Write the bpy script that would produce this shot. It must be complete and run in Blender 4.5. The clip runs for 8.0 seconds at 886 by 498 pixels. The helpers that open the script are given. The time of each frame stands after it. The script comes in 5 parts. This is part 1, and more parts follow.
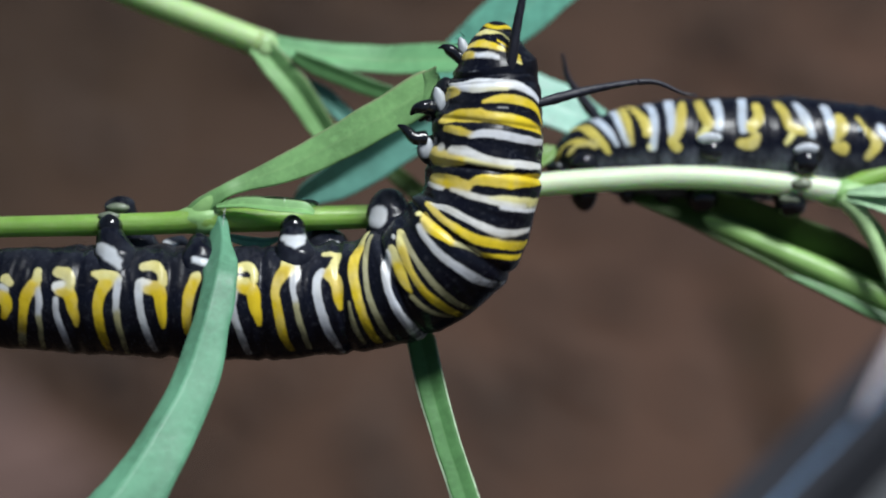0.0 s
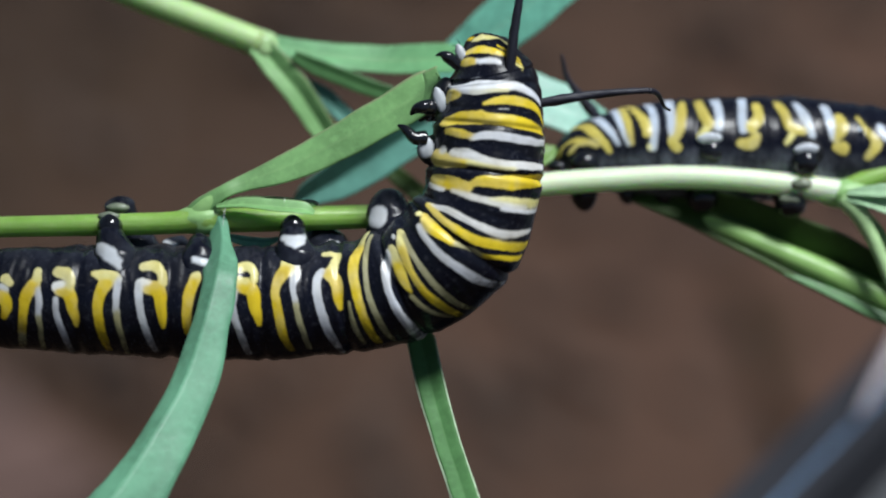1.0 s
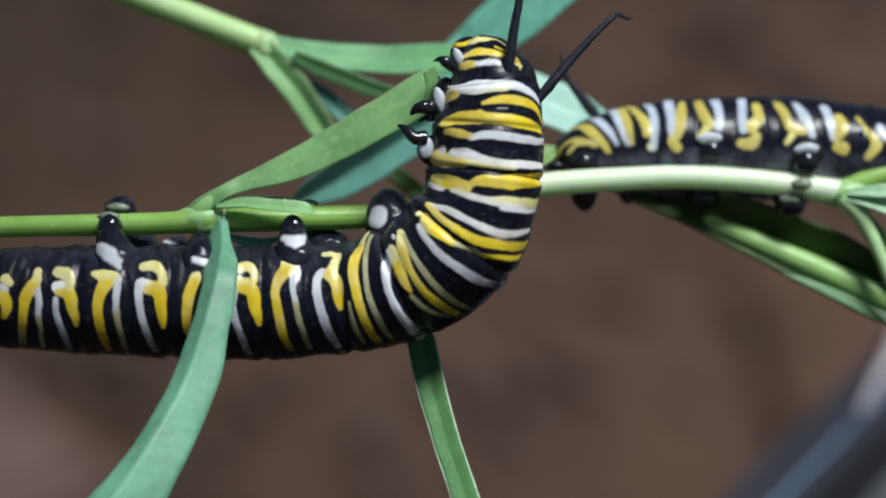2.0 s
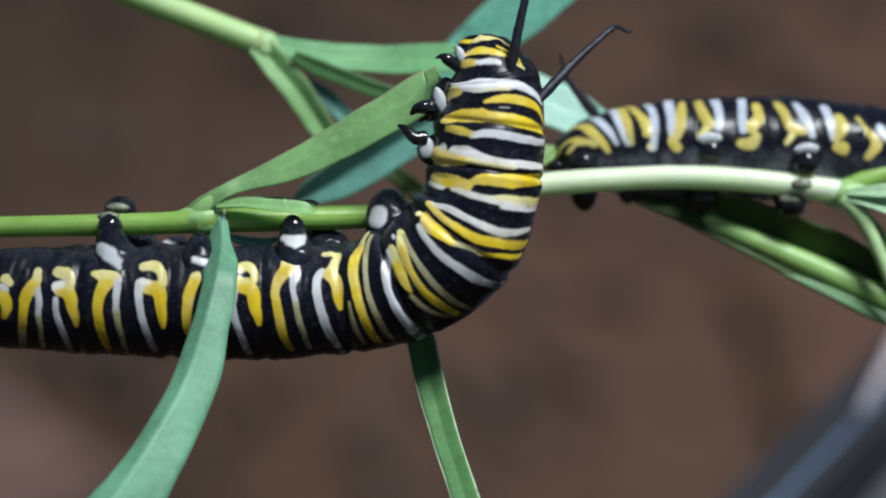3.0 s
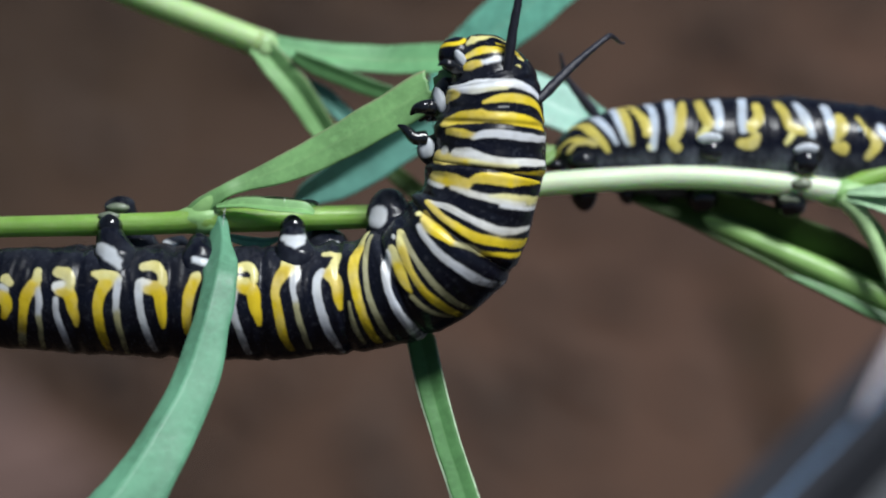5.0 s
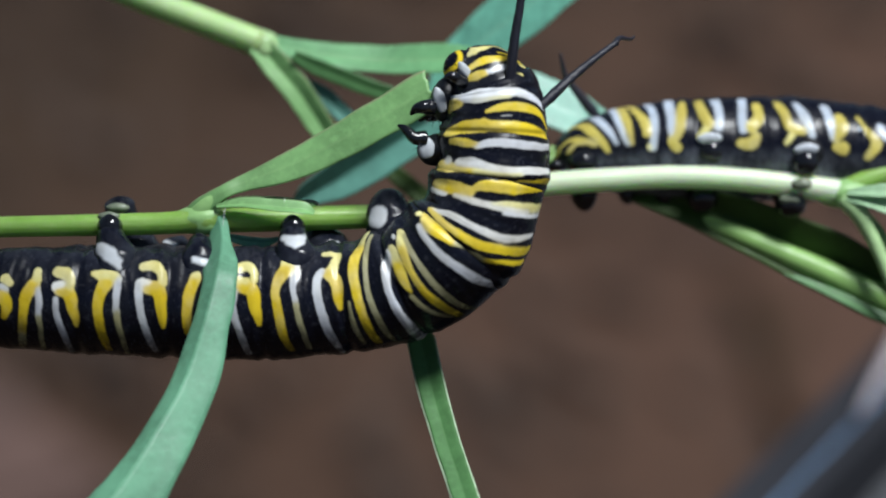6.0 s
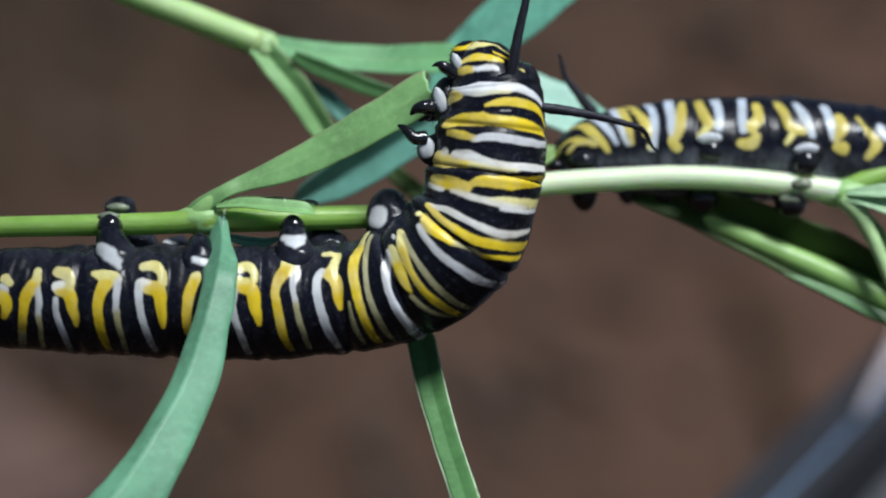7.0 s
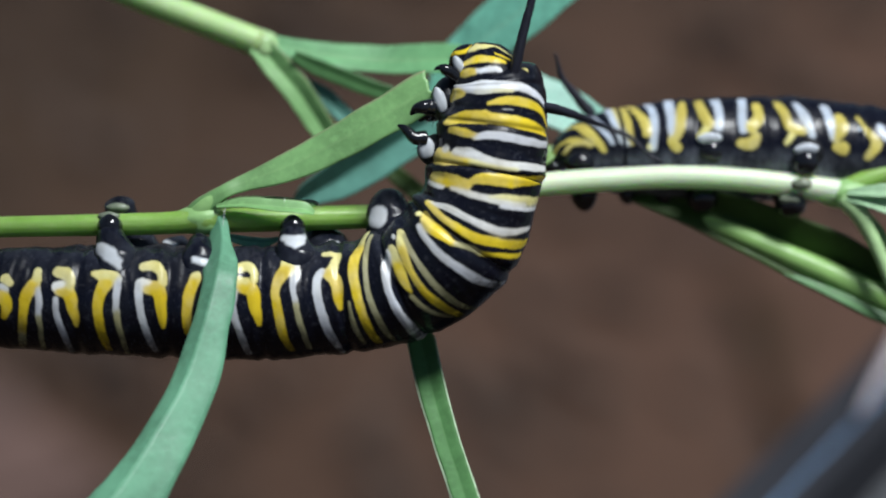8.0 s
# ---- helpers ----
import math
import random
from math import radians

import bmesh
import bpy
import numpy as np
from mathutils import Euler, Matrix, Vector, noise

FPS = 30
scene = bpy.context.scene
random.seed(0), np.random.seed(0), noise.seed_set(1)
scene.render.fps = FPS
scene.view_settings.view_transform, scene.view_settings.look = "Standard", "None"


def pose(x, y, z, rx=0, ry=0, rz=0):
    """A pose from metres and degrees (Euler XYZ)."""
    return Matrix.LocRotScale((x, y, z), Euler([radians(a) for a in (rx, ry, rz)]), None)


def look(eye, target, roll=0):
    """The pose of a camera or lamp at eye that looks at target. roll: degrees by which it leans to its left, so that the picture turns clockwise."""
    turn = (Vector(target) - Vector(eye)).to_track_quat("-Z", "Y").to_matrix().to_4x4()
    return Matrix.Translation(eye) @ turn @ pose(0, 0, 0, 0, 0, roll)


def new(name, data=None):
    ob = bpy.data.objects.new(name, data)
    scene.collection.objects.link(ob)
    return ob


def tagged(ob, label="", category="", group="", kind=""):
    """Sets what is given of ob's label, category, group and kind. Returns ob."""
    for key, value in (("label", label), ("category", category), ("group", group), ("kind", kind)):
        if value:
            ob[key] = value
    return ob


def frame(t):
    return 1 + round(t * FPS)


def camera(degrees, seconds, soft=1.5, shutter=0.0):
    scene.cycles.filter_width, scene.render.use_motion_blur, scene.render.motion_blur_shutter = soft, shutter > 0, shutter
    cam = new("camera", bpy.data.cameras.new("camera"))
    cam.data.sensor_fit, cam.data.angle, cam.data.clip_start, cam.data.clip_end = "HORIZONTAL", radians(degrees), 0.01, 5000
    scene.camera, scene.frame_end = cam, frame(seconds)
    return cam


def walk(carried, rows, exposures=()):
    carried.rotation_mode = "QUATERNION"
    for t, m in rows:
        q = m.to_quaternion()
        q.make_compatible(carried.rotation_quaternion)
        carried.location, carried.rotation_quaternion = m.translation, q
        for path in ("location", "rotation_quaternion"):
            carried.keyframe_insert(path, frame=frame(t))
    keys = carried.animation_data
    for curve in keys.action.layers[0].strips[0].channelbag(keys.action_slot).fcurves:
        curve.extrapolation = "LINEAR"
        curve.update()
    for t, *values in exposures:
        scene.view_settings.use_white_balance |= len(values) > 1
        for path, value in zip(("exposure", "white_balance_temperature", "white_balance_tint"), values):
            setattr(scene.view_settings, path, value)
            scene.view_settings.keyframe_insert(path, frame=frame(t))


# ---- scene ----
# Lengths below are in millimetres; MM turns them into metres.
MM = 0.001

# ---- camera: a macro lens, held still ----
cam = camera(13.309, 8.0, soft=2.1, shutter=0.5)
EYE = Vector((0, -217.51, 451.43)) * MM
AIM = Vector((0.0, 0.0, 350.0)) * MM
cam.data.dof.use_dof = True
cam.data.dof.focus_distance = 0.2375
cam.data.dof.aperture_fstop = 24.0
walk(cam, [(0.0, look(EYE, AIM)), (8.0, look(EYE, AIM))], exposures=[(0.0, 0.12), (8.0, 0.12)])

# ---- light: a bright overcast sky with a soft sun high above the camera's shoulder ----
world = bpy.data.worlds.new("sky")
scene.world = world
world.use_nodes = True
wn = world.node_tree
sky = wn.nodes.new("ShaderNodeTexSky")
sky.sky_type = "NISHITA"
sky.sun_disc = False
sky.sun_elevation = radians(69)
sky.sun_rotation = radians(137)
wn.links.new(sky.outputs["Color"], wn.nodes["Background"].inputs["Color"])
wn.nodes["Background"].inputs["Strength"].default_value = 0.039
sun_data = bpy.data.lights.new("sun", "SUN")
sun_data.energy = 4.75
sun_data.angle = radians(20)
sun_data.color = (0.945, 0.982, 1.0)
sun = new("sun", sun_data)
sun.matrix_world = look((0.62, -0.26, 2.05), (0, 0, 0.35))

# ---- basic geometry ----
TILT = math.radians(25.0)
RIGHT = np.array((1.0, 0.0, 0.0))
UP = np.array((0.0, math.sin(TILT), math.cos(TILT)))
OUT = np.array((0.0, -math.cos(TILT), math.sin(TILT)))


def smooth_curve(points, samples):
    """Catmull-Rom curve through rows of numbers, evenly spaced along its length; returns rows and lengths."""
    p = np.array(points, float)
    p = np.vstack((2 * p[0] - p[1], p, 2 * p[-1] - p[-2]))
    out = []
    for i in range(1, len(p) - 2):
        a, b, c, d = p[i - 1], p[i], p[i + 1], p[i + 2]
        for k in np.linspace(0, 1, 60, endpoint=False):
            out.append(0.5 * (2 * b + (c - a) * k + (2 * a - 5 * b + 4 * c - d) * k * k
                              + (3 * b - a - 3 * c + d) * k ** 3))
    out.append(p[-2])
    out = np.array(out)
    run = np.concatenate(([0], np.cumsum(np.linalg.norm(np.diff(out[:, :3], axis=0), axis=1))))
    at = np.linspace(0, run[-1], samples)
    return np.stack([np.interp(at, run, out[:, k]) for k in range(out.shape[1])], 1), at


def frames_of(rows, facing):
    """Tangent, the direction that faces outward, and the third axis along a curve."""
    t = np.gradient(rows[:, :3], axis=0)
    t /= np.linalg.norm(t, axis=1)[:, None] + 1e-12
    f = np.broadcast_to(np.array(facing, float), t.shape)
    n = f - t * np.sum(f * t, axis=1)[:, None]
    n /= np.linalg.norm(n, axis=1)[:, None] + 1e-12
    return t, n, np.cross(t, n)


def way(right, up, out):
    return RIGHT * right + UP * up + OUT * out


class Nodes:
    """A small helper to wire a Principled material."""

    def __init__(self, name):
        self.mat = bpy.data.materials.new(name)
        self.mat.use_nodes = True
        self.tree = self.mat.node_tree
        self.bsdf = self.tree.nodes["Principled BSDF"]

    def add(self, kind, **values):
        n = self.tree.nodes.new(kind)
        for k, v in values.items():
            n.inputs[k.replace("_", " ")].default_value = v
        return n

    def link(self, a, b):
        self.tree.links.new(a, b)

    def noise(self, scale, detail=4, rough=0.55, coords="Object", stretch=None):
        tc = self.add("ShaderNodeTexCoord")
        n = self.add("ShaderNodeTexNoise", Scale=scale, Detail=detail, Roughness=rough)
        if stretch:
            mp = self.add("ShaderNodeMapping", Scale=stretch)
            self.link(tc.outputs[coords], mp.inputs["Vector"])
            self.link(mp.outputs["Vector"], n.inputs["Vector"])
        else:
            self.link(tc.outputs[coords], n.inputs["Vector"])
        return n.outputs["Fac"]

    def attr(self, name):
        n = self.add("ShaderNodeAttribute")
        n.attribute_name = name
        return n

    def mix(self, fac, a, b, blend="MIX"):
        n = self.tree.nodes.new("ShaderNodeMix")
        n.data_type, n.blend_type = "RGBA", blend
        for sock, v in ((n.inputs[0], fac), (n.inputs[6], a), (n.inputs[7], b)):
            if isinstance(v, (int, float)):
                sock.default_value = v
            elif isinstance(v, tuple):
                sock.default_value = (*v, 1)
            else:
                self.link(v, sock)
        return n.outputs[2]

    def math(self, op, a, b=0.0, c=0.0):
        n = self.tree.nodes.new("ShaderNodeMath")
        n.operation = op
        for sock, v in zip(n.inputs, (a, b, c)):
            if isinstance(v, (int, float)):
                sock.default_value = v
            else:
                self.link(v, sock)
        return n.outputs[0]

    def span(self, fac, lo, hi, to_lo=0.0, to_hi=1.0):
        n = self.tree.nodes.new("ShaderNodeMapRange")
        self.link(fac, n.inputs["Value"])
        for k, v in (("From Min", lo), ("From Max", hi), ("To Min", to_lo), ("To Max", to_hi)):
            n.inputs[k].default_value = v
        return n.outputs["Result"]

    def bump(self, height, distance, strength=1.0, after=None):
        n = self.add("ShaderNodeBump", Strength=strength, Distance=distance)
        self.link(height, n.inputs["Height"])
        if after is not None:
            self.link(after, n.inputs["Normal"])
        return n.outputs["Normal"]

    def done(self, colour=None, rough=None, normal=None, **values):
        for sock, v in (("Base Color", colour), ("Roughness", rough), ("Normal", normal)):
            if v is None:
                continue
            if isinstance(v, tuple):
                self.bsdf.inputs[sock].default_value = (*v, 1)
            elif isinstance(v, (int, float)):
                self.bsdf.inputs[sock].default_value = v
            else:
                self.link(v, self.bsdf.inputs[sock])
        for k, v in values.items():
            self.bsdf.inputs[k.replace("_", " ")].default_value = v
        return self.mat


# ---- materials ----
def skin_material():
    m = Nodes("caterpillar_skin")
    pat = m.attr("pattern")
    fine = m.noise(2300, 5, 0.6)
    broad = m.noise(520, 3)
    tint = m.mix(m.span(broad, 0.35, 0.7), pat.outputs["Color"], (0.80, 0.77, 0.72), "MULTIPLY")
    tint = m.mix(m.span(fine, 0.6, 0.85, 0.0, 0.05), tint, (0.12, 0.12, 0.13))
    rough = m.span(broad, 0.3, 0.7, 0.17, 0.36)
    mid = m.noise(1300, 3)
    n1 = m.bump(mid, 0.00010, 0.25, m.bump(broad, 0.00020, 0.4))
    n2 = m.bump(fine, 0.00004, 0.3, n1)
    return m.done(tint, rough, n2, Specular_IOR_Level=0.21)


def plain_material(name, colour, rough, scale, depth, vary=0.25, **values):
    m = Nodes(name)
    a, b = m.noise(scale, 4), m.noise(scale * 6.3, 3)
    dark = tuple(c * (1 - vary) for c in colour)
    light = tuple(min(1, c * (1 + vary)) for c in colour)
    c = m.mix(m.span(a, 0.3, 0.7), dark, light)
    return m.done(c, m.span(b, 0.3, 0.7, rough * 0.85, rough * 1.15), m.bump(b, depth, 0.4), **values)


def leaf_material(name, upper, vein, rough, ribbed=0.28, rim=0.0):
    """Leaf blade: mottled green, pale pinnate veins, a slightly waxy surface, some light passing through."""
    m = Nodes(name)
    along, across = m.attr("along").outputs["Fac"], m.attr("across").outputs["Fac"]
    broad, fine = m.noise(260, 4), m.noise(1900, 5, 0.65)
    dark = tuple(c * 0.72 for c in upper)
    light = tuple(c * 1.22 for c in upper)
    c = m.mix(m.span(broad, 0.3, 0.7), dark, light)
    c = m.mix(m.span(fine, 0.45, 0.72, 0.0, 0.55), c, tuple(v * 1.4 for v in upper))
    edge = m.math("ABSOLUTE", across)
    phase = m.math("MULTIPLY_ADD", edge, -1.1, m.math("MULTIPLY_ADD", broad, 0.9, m.math("MULTIPLY", along, 0.42)))
    saw = m.math("ABSOLUTE", m.math("SUBTRACT", m.math("FRACT", phase), 0.5))
    veins = m.span(saw, 0.0, 0.14, 1.0, 0.0)
    mid = m.span(edge, 0.0, 0.10, 1.0, 0.0)
    c = m.mix(m.math("MULTIPLY", veins, 0.035), c, vein)
    c = m.mix(m.math("MULTIPLY", mid, ribbed), c, vein)
    if rim:
        c = m.mix(m.math("MULTIPLY", m.span(across, -0.84, -0.97, 0.0, rim), m.span(broad, 0.3, 0.6, 0.4, 1.0)), c, (0.30, 0.25, 0.17))
    h = m.math("ADD", m.math("MULTIPLY", veins, 0.03), fine)
    mat = m.done(c, m.span(fine, 0.3, 0.7, rough - 0.07, rough + 0.1), m.bump(h, 0.00006, 0.45),
                 Specular_IOR_Level=0.4)
    tr = m.add("ShaderNodeBsdfTranslucent")
    m.link(c, tr.inputs["Color"])
    mx = m.add("ShaderNodeMixShader", Fac=0.24)
    m.link(m.bsdf.outputs[0], mx.inputs[1])
    m.link(tr.outputs[0], mx.inputs[2])
    m.link(mx.outputs[0], m.tree.nodes["Material Output"].inputs["Surface"])
    return mat


def stem_material():
    m = Nodes("stem_green")
    a, b = m.noise(300, 4), m.noise(2200, 5)
    ridge = m.attr("across").outputs["Fac"]
    c = m.mix(m.span(a, 0.3, 0.7), (0.20, 0.39, 0.055), (0.29, 0.50, 0.11))
    c = m.mix(m.span(b, 0.5, 0.8, 0.0, 0.4), c, (0.36, 0.52, 0.2))
    stripes = m.math("SINE", m.math("MULTIPLY", ridge, 75.0))
    c = m.mix(m.span(stripes, -1, 1, 0.0, 0.06), c, (0.40, 0.55, 0.22))
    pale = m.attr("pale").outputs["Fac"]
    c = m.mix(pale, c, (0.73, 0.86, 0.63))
    h = m.math("ADD", b, m.math("MULTIPLY", stripes, 0.25))
    tr = m.add("ShaderNodeBsdfTranslucent")
    m.link(c, tr.inputs["Color"])
    mx = m.add("ShaderNodeMixShader", Fac=0.12)
    m.link(m.bsdf.outputs[0], mx.inputs[1])
    m.link(tr.outputs[0], mx.inputs[2])
    m.link(mx.outputs[0], m.tree.nodes["Material Output"].inputs["Surface"])
    return m.done(c, m.span(b, 0.3, 0.7, 0.36, 0.52), m.bump(h, 0.00004, 0.4), Subsurface_Weight=0.45, Subsurface_Scale=0.0018, Subsurface_Radius=(0.6, 1.0, 0.3))


def soil_material():
    m = Nodes("soil_brown")
    broad, mid, fine = m.noise(9, 4), m.noise(45, 5), m.noise(320, 5)
    c = m.mix(m.span(broad, 0.35, 0.65), (0.0325, 0.0186, 0.0108), (0.0418, 0.0243, 0.0148))
    c = m.mix(m.span(mid, 0.35, 0.75, 0.0, 0.7), c, (0.0275, 0.0174, 0.0110))
    c = m.mix(m.span(fine, 0.55, 0.8, 0.0, 0.5), c, (0.061, 0.039, 0.0255))
    mp = m.add("ShaderNodeMapping", Location=(-0.95, -3.0, 0.0), Scale=(4.2, 4.2, 4.2))
    m.link(m.add("ShaderNodeTexCoord").outputs["Object"], mp.inputs["Vector"])
    patch = m.add("ShaderNodeTexNoise", Scale=0.55, Detail=2)
    m.link(mp.outputs["Vector"], patch.inputs["Vector"])
    dist = m.add("ShaderNodeVectorMath")
    dist.operation = "LENGTH"
    m.link(mp.outputs["Vector"], dist.inputs[0])
    # paler, redder soil around one spot to the right
    pale_patch = m.span(m.math("MULTIPLY_ADD", patch.outputs["Fac"], 0.8, dist.outputs["Value"]), 2.15, 0.5)
    c = m.mix(m.math("MULTIPLY", pale_patch, 0.74), c, (0.106, 0.056, 0.040))
    n = m.bump(fine, 0.003, 0.5, m.bump(mid, 0.012, 0.5))
    return m.done(c, 0.95, n, Specular_IOR_Level=0.2)


SKIN = skin_material()
BLACK = plain_material("cuticle_black", (0.008, 0.009, 0.012), 0.13, 900, 0.00003, Specular_IOR_Level=0.5)
DULL = plain_material("cuticle_dull_black", (0.006, 0.0065, 0.009), 0.36, 1400, 0.00006)
MATT = plain_material("cuticle_matt_black", (0.007, 0.0075, 0.010), 0.5, 1100, 0.00004, Specular_IOR_Level=0.3)
WHITE = plain_material("cuticle_white", (0.43, 0.46, 0.49), 0.40, 700, 0.00003, 0.1)
PATCH = plain_material("cuticle_bright_white", (0.62, 0.66, 0.72), 0.40, 700, 0.00003, 0.1)
PADGREY = plain_material("proleg_pad_grey_green", (0.17, 0.20, 0.14), 0.4, 1200, 0.00004)
FILAMENT = plain_material("filament_blue_black", (0.010, 0.011, 0.021), 0.5, 1600, 0.00010)
STEM = stem_material()
LEAF = leaf_material("leaf_fresh_green", (0.155, 0.385, 0.170), (0.36, 0.52, 0.24), 0.42)
LEAF_BLUE = leaf_material("leaf_glaucous_green", (0.19, 0.53, 0.395), (0.32, 0.52, 0.36), 0.40)
LEAF_PALE = leaf_material("leaf_pale_young", (0.36, 0.56, 0.34), (0.55, 0.70, 0.50), 0.4)
LEAF_MIST = leaf_material("leaf_misty_green", (0.27, 0.52, 0.42), (0.50, 0.70, 0.60), 0.38, 0.12)
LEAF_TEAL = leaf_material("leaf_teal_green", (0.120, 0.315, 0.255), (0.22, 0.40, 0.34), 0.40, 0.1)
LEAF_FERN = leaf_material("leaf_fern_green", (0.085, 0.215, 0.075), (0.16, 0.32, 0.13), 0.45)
# green darkened to carry the shade on leaves under and behind the caterpillars
LEAF_SHADED = leaf_material("leaf_shaded_green", (0.045, 0.092, 0.018), (0.07, 0.15, 0.04), 0.6, 0.1)
LEAF_SOFT = leaf_material("leaf_soft_blue_green", (0.148, 0.368, 0.228), (0.15, 0.36, 0.25), 0.40, 0.0)
LEAF_OLIVE = leaf_material("leaf_olive_green", (0.150, 0.300, 0.055), (0.40, 0.58, 0.30), 0.42)
LEAF_SAP = leaf_material("leaf_sap_green", (0.215, 0.430, 0.165), (0.40, 0.55, 0.27), 0.42, 0.12, 0.7)
SOIL = soil_material()
STEM_PALE = plain_material("stem_joint_pale", (0.34, 0.52, 0.24), 0.45, 500, 0.00008)
STEM_STALK = plain_material("leaf_stalk_green", (0.26, 0.47, 0.17), 0.45, 400, 0.00008, 0.12)
STEM_RIB = plain_material("rib_light_green", (0.25, 0.45, 0.13), 0.45, 300, 0.00005, 0.15)
STONE = plain_material("stone_pink", (0.080, 0.045, 0.036), 0.85, 30, 0.002)
POT = plain_material("pot_plastic_slate", (0.022, 0.023, 0.028), 0.8, 40, 0.0004, Specular_IOR_Level=0.15)
# rim much brighter than the pot: its highlight line is put in the colour
RIM_HIGHLIGHT = plain_material("pot_rim_highlight_blue", (0.130, 0.225, 0.360), 0.45, 40, 0.0004)
CHIP = plain_material("wood_chip_brown", (0.047, 0.028, 0.019), 0.9, 120, 0.001, 0.4)
COMPOST = plain_material("compost_dark", (0.065, 0.068, 0.074), 0.95, 90, 0.002, 0.4, Specular_IOR_Level=0.1)
STREAK = plain_material("streak_pale", (0.50, 0.44, 0.46), 0.6, 60, 0.0005)
MARGIN = plain_material("leaf_margin_pale", (0.42, 0.56, 0.38), 0.45, 800, 0.00003)
SILK = plain_material("silk_white", (0.75, 0.76, 0.74), 0.5, 900, 0.00002, 0.1)
TWIG = plain_material("twig_dark_brown", (0.038, 0.025, 0.015), 0.95, 200, 0.001, 0.4, Specular_IOR_Level=0.05)


# ---- mesh builders ----
def mesh_from(name, verts, faces, material, origin=(0, 0, 0), smooth=True, **attributes):
    me = bpy.data.meshes.new(name)
    v = (np.asarray(verts, float) - np.asarray(origin, float)) * MM
    me.from_pydata(v.tolist(), [], faces if isinstance(faces, list) else faces.tolist())
    me.materials.append(material)
    if smooth:
        me.polygons.foreach_set("use_smooth", np.ones(len(me.polygons), bool))
    for key, values in attributes.items():
        values = np.asarray(values, np.float32)
        if values.ndim == 1:
            me.attributes.new(key, "FLOAT", "POINT").data.foreach_set("value", values)
        else:
            rgba = np.concatenate((values, np.ones((len(values), 1), np.float32)), 1)
            me.attributes.new(key, "FLOAT_COLOR", "POINT").data.foreach_set("color", rgba.ravel())
    me.update()
    return me


def place(name, me, parent=None, origin=(0, 0, 0), label=""):
    """Links a mesh as one object whose origin (mm, in the world) is given."""
    ob = new(name, me)
    where = Vector([float(v) for v in origin]) * MM
    ob.location = where - world_of(parent) if parent else where
    ob.parent = parent
    return tagged(ob, label)


def world_of(ob):
    at = Vector((0, 0, 0))
    while ob:
        at = at + ob.location
        ob = ob.parent
    return at


def thing(name, origin, label, category, group="", kind=""):
    ob = new(name)
    ob.empty_display_size = 0.003
    ob.location = Vector([float(v) for v in origin]) * MM
    return tagged(ob, label, category, group, kind)


def ring_faces(rings, around, cap=True):
    i = np.arange(rings - 1)[:, None] * around
    j = np.arange(around)[None, :]
    k = (j + 1) % around
    q = np.stack((i + j, i + k, i + around + k, i + around + j), -1).reshape(-1, 4).tolist()
    if cap:
        q.append(list(range(around - 1, -1, -1)))
        q.append(list(range((rings - 1) * around, rings * around)))
    return q


def tube(name, points, material, parent=None, origin=None, rings=60, around=20, facing=OUT, label="",
         flat=1.0, lump=0.0, nodes=(), seed=0.0, pale_end=0.0):
    """A solid tapered tube through rows of x, y, z, radius; nodes: places along it (0 to 1) that swell."""
    rows, at = smooth_curve(points, rings)
    t, n, b = frames_of(rows, facing)
    u = at / at[-1]
    r = np.maximum(rows[:, 3], 0.004)
    pale = np.zeros(rings)
    for c, w, k in nodes:
        bell = np.exp(-((u - c) / w) ** 2)
        r = r * (1 + k * bell)
        pale = np.maximum(pale, bell * 0.6)
    th = np.linspace(0, 2 * np.pi, around, endpoint=False)
    rr = r[:, None] * (1 + lump * np.sin(3 * th[None] + 9 * u[:, None] * 2 + seed) * np.sin(31 * u[:, None] + seed))
    v = rows[:, None, :3] + rr[..., None] * (np.cos(th)[None, :, None] * n[:, None] * flat
                                             + np.sin(th)[None, :, None] * b[:, None])
    o = rows[0, :3] if origin is None else origin
    # the far end of the tube can be whitened
    me = mesh_from(name, v.reshape(-1, 3), ring_faces(rings, around), material, o,
                   across=np.tile(th / (2 * np.pi), rings), along=np.repeat(at, around), pale=np.repeat(np.maximum(pale, pale_end * np.clip((u - 0.930) / 0.03, 0, 1)), around))
    return place(name, me, parent, o, label)


def blob(name, centre, radii, axes, material, parent=None, label="", squash=0.0):
    """A rounded lump with its three radii along three axes; squash flattens its third axis below the middle."""
    bm = bmesh.new()
    bmesh.ops.create_icosphere(bm, subdivisions=4, radius=1.0)
    a = [np.array(x, float) / np.linalg.norm(x) for x in axes]
    me = bpy.data.meshes.new(name)
    for v in bm.verts:
        x, y, z = v.co
        k = 1 + 0.035 * math.sin(5 * x + 2 * y) + 0.03 * math.sin(6 * z - 3 * x)
        z = z * (1 - squash) if z < 0 else z
        p = (a[0] * x * radii[0] + a[1] * y * radii[1] + a[2] * z * radii[2]) * k
        v.co = [float(c) * MM for c in p]
    bmesh.ops.recalc_face_normals(bm, faces=bm.faces)
    for f in bm.faces:
        f.smooth = True
    bm.to_mesh(me)
    bm.free()
    me.materials.append(material)
    return place(name, me, parent, centre, label)


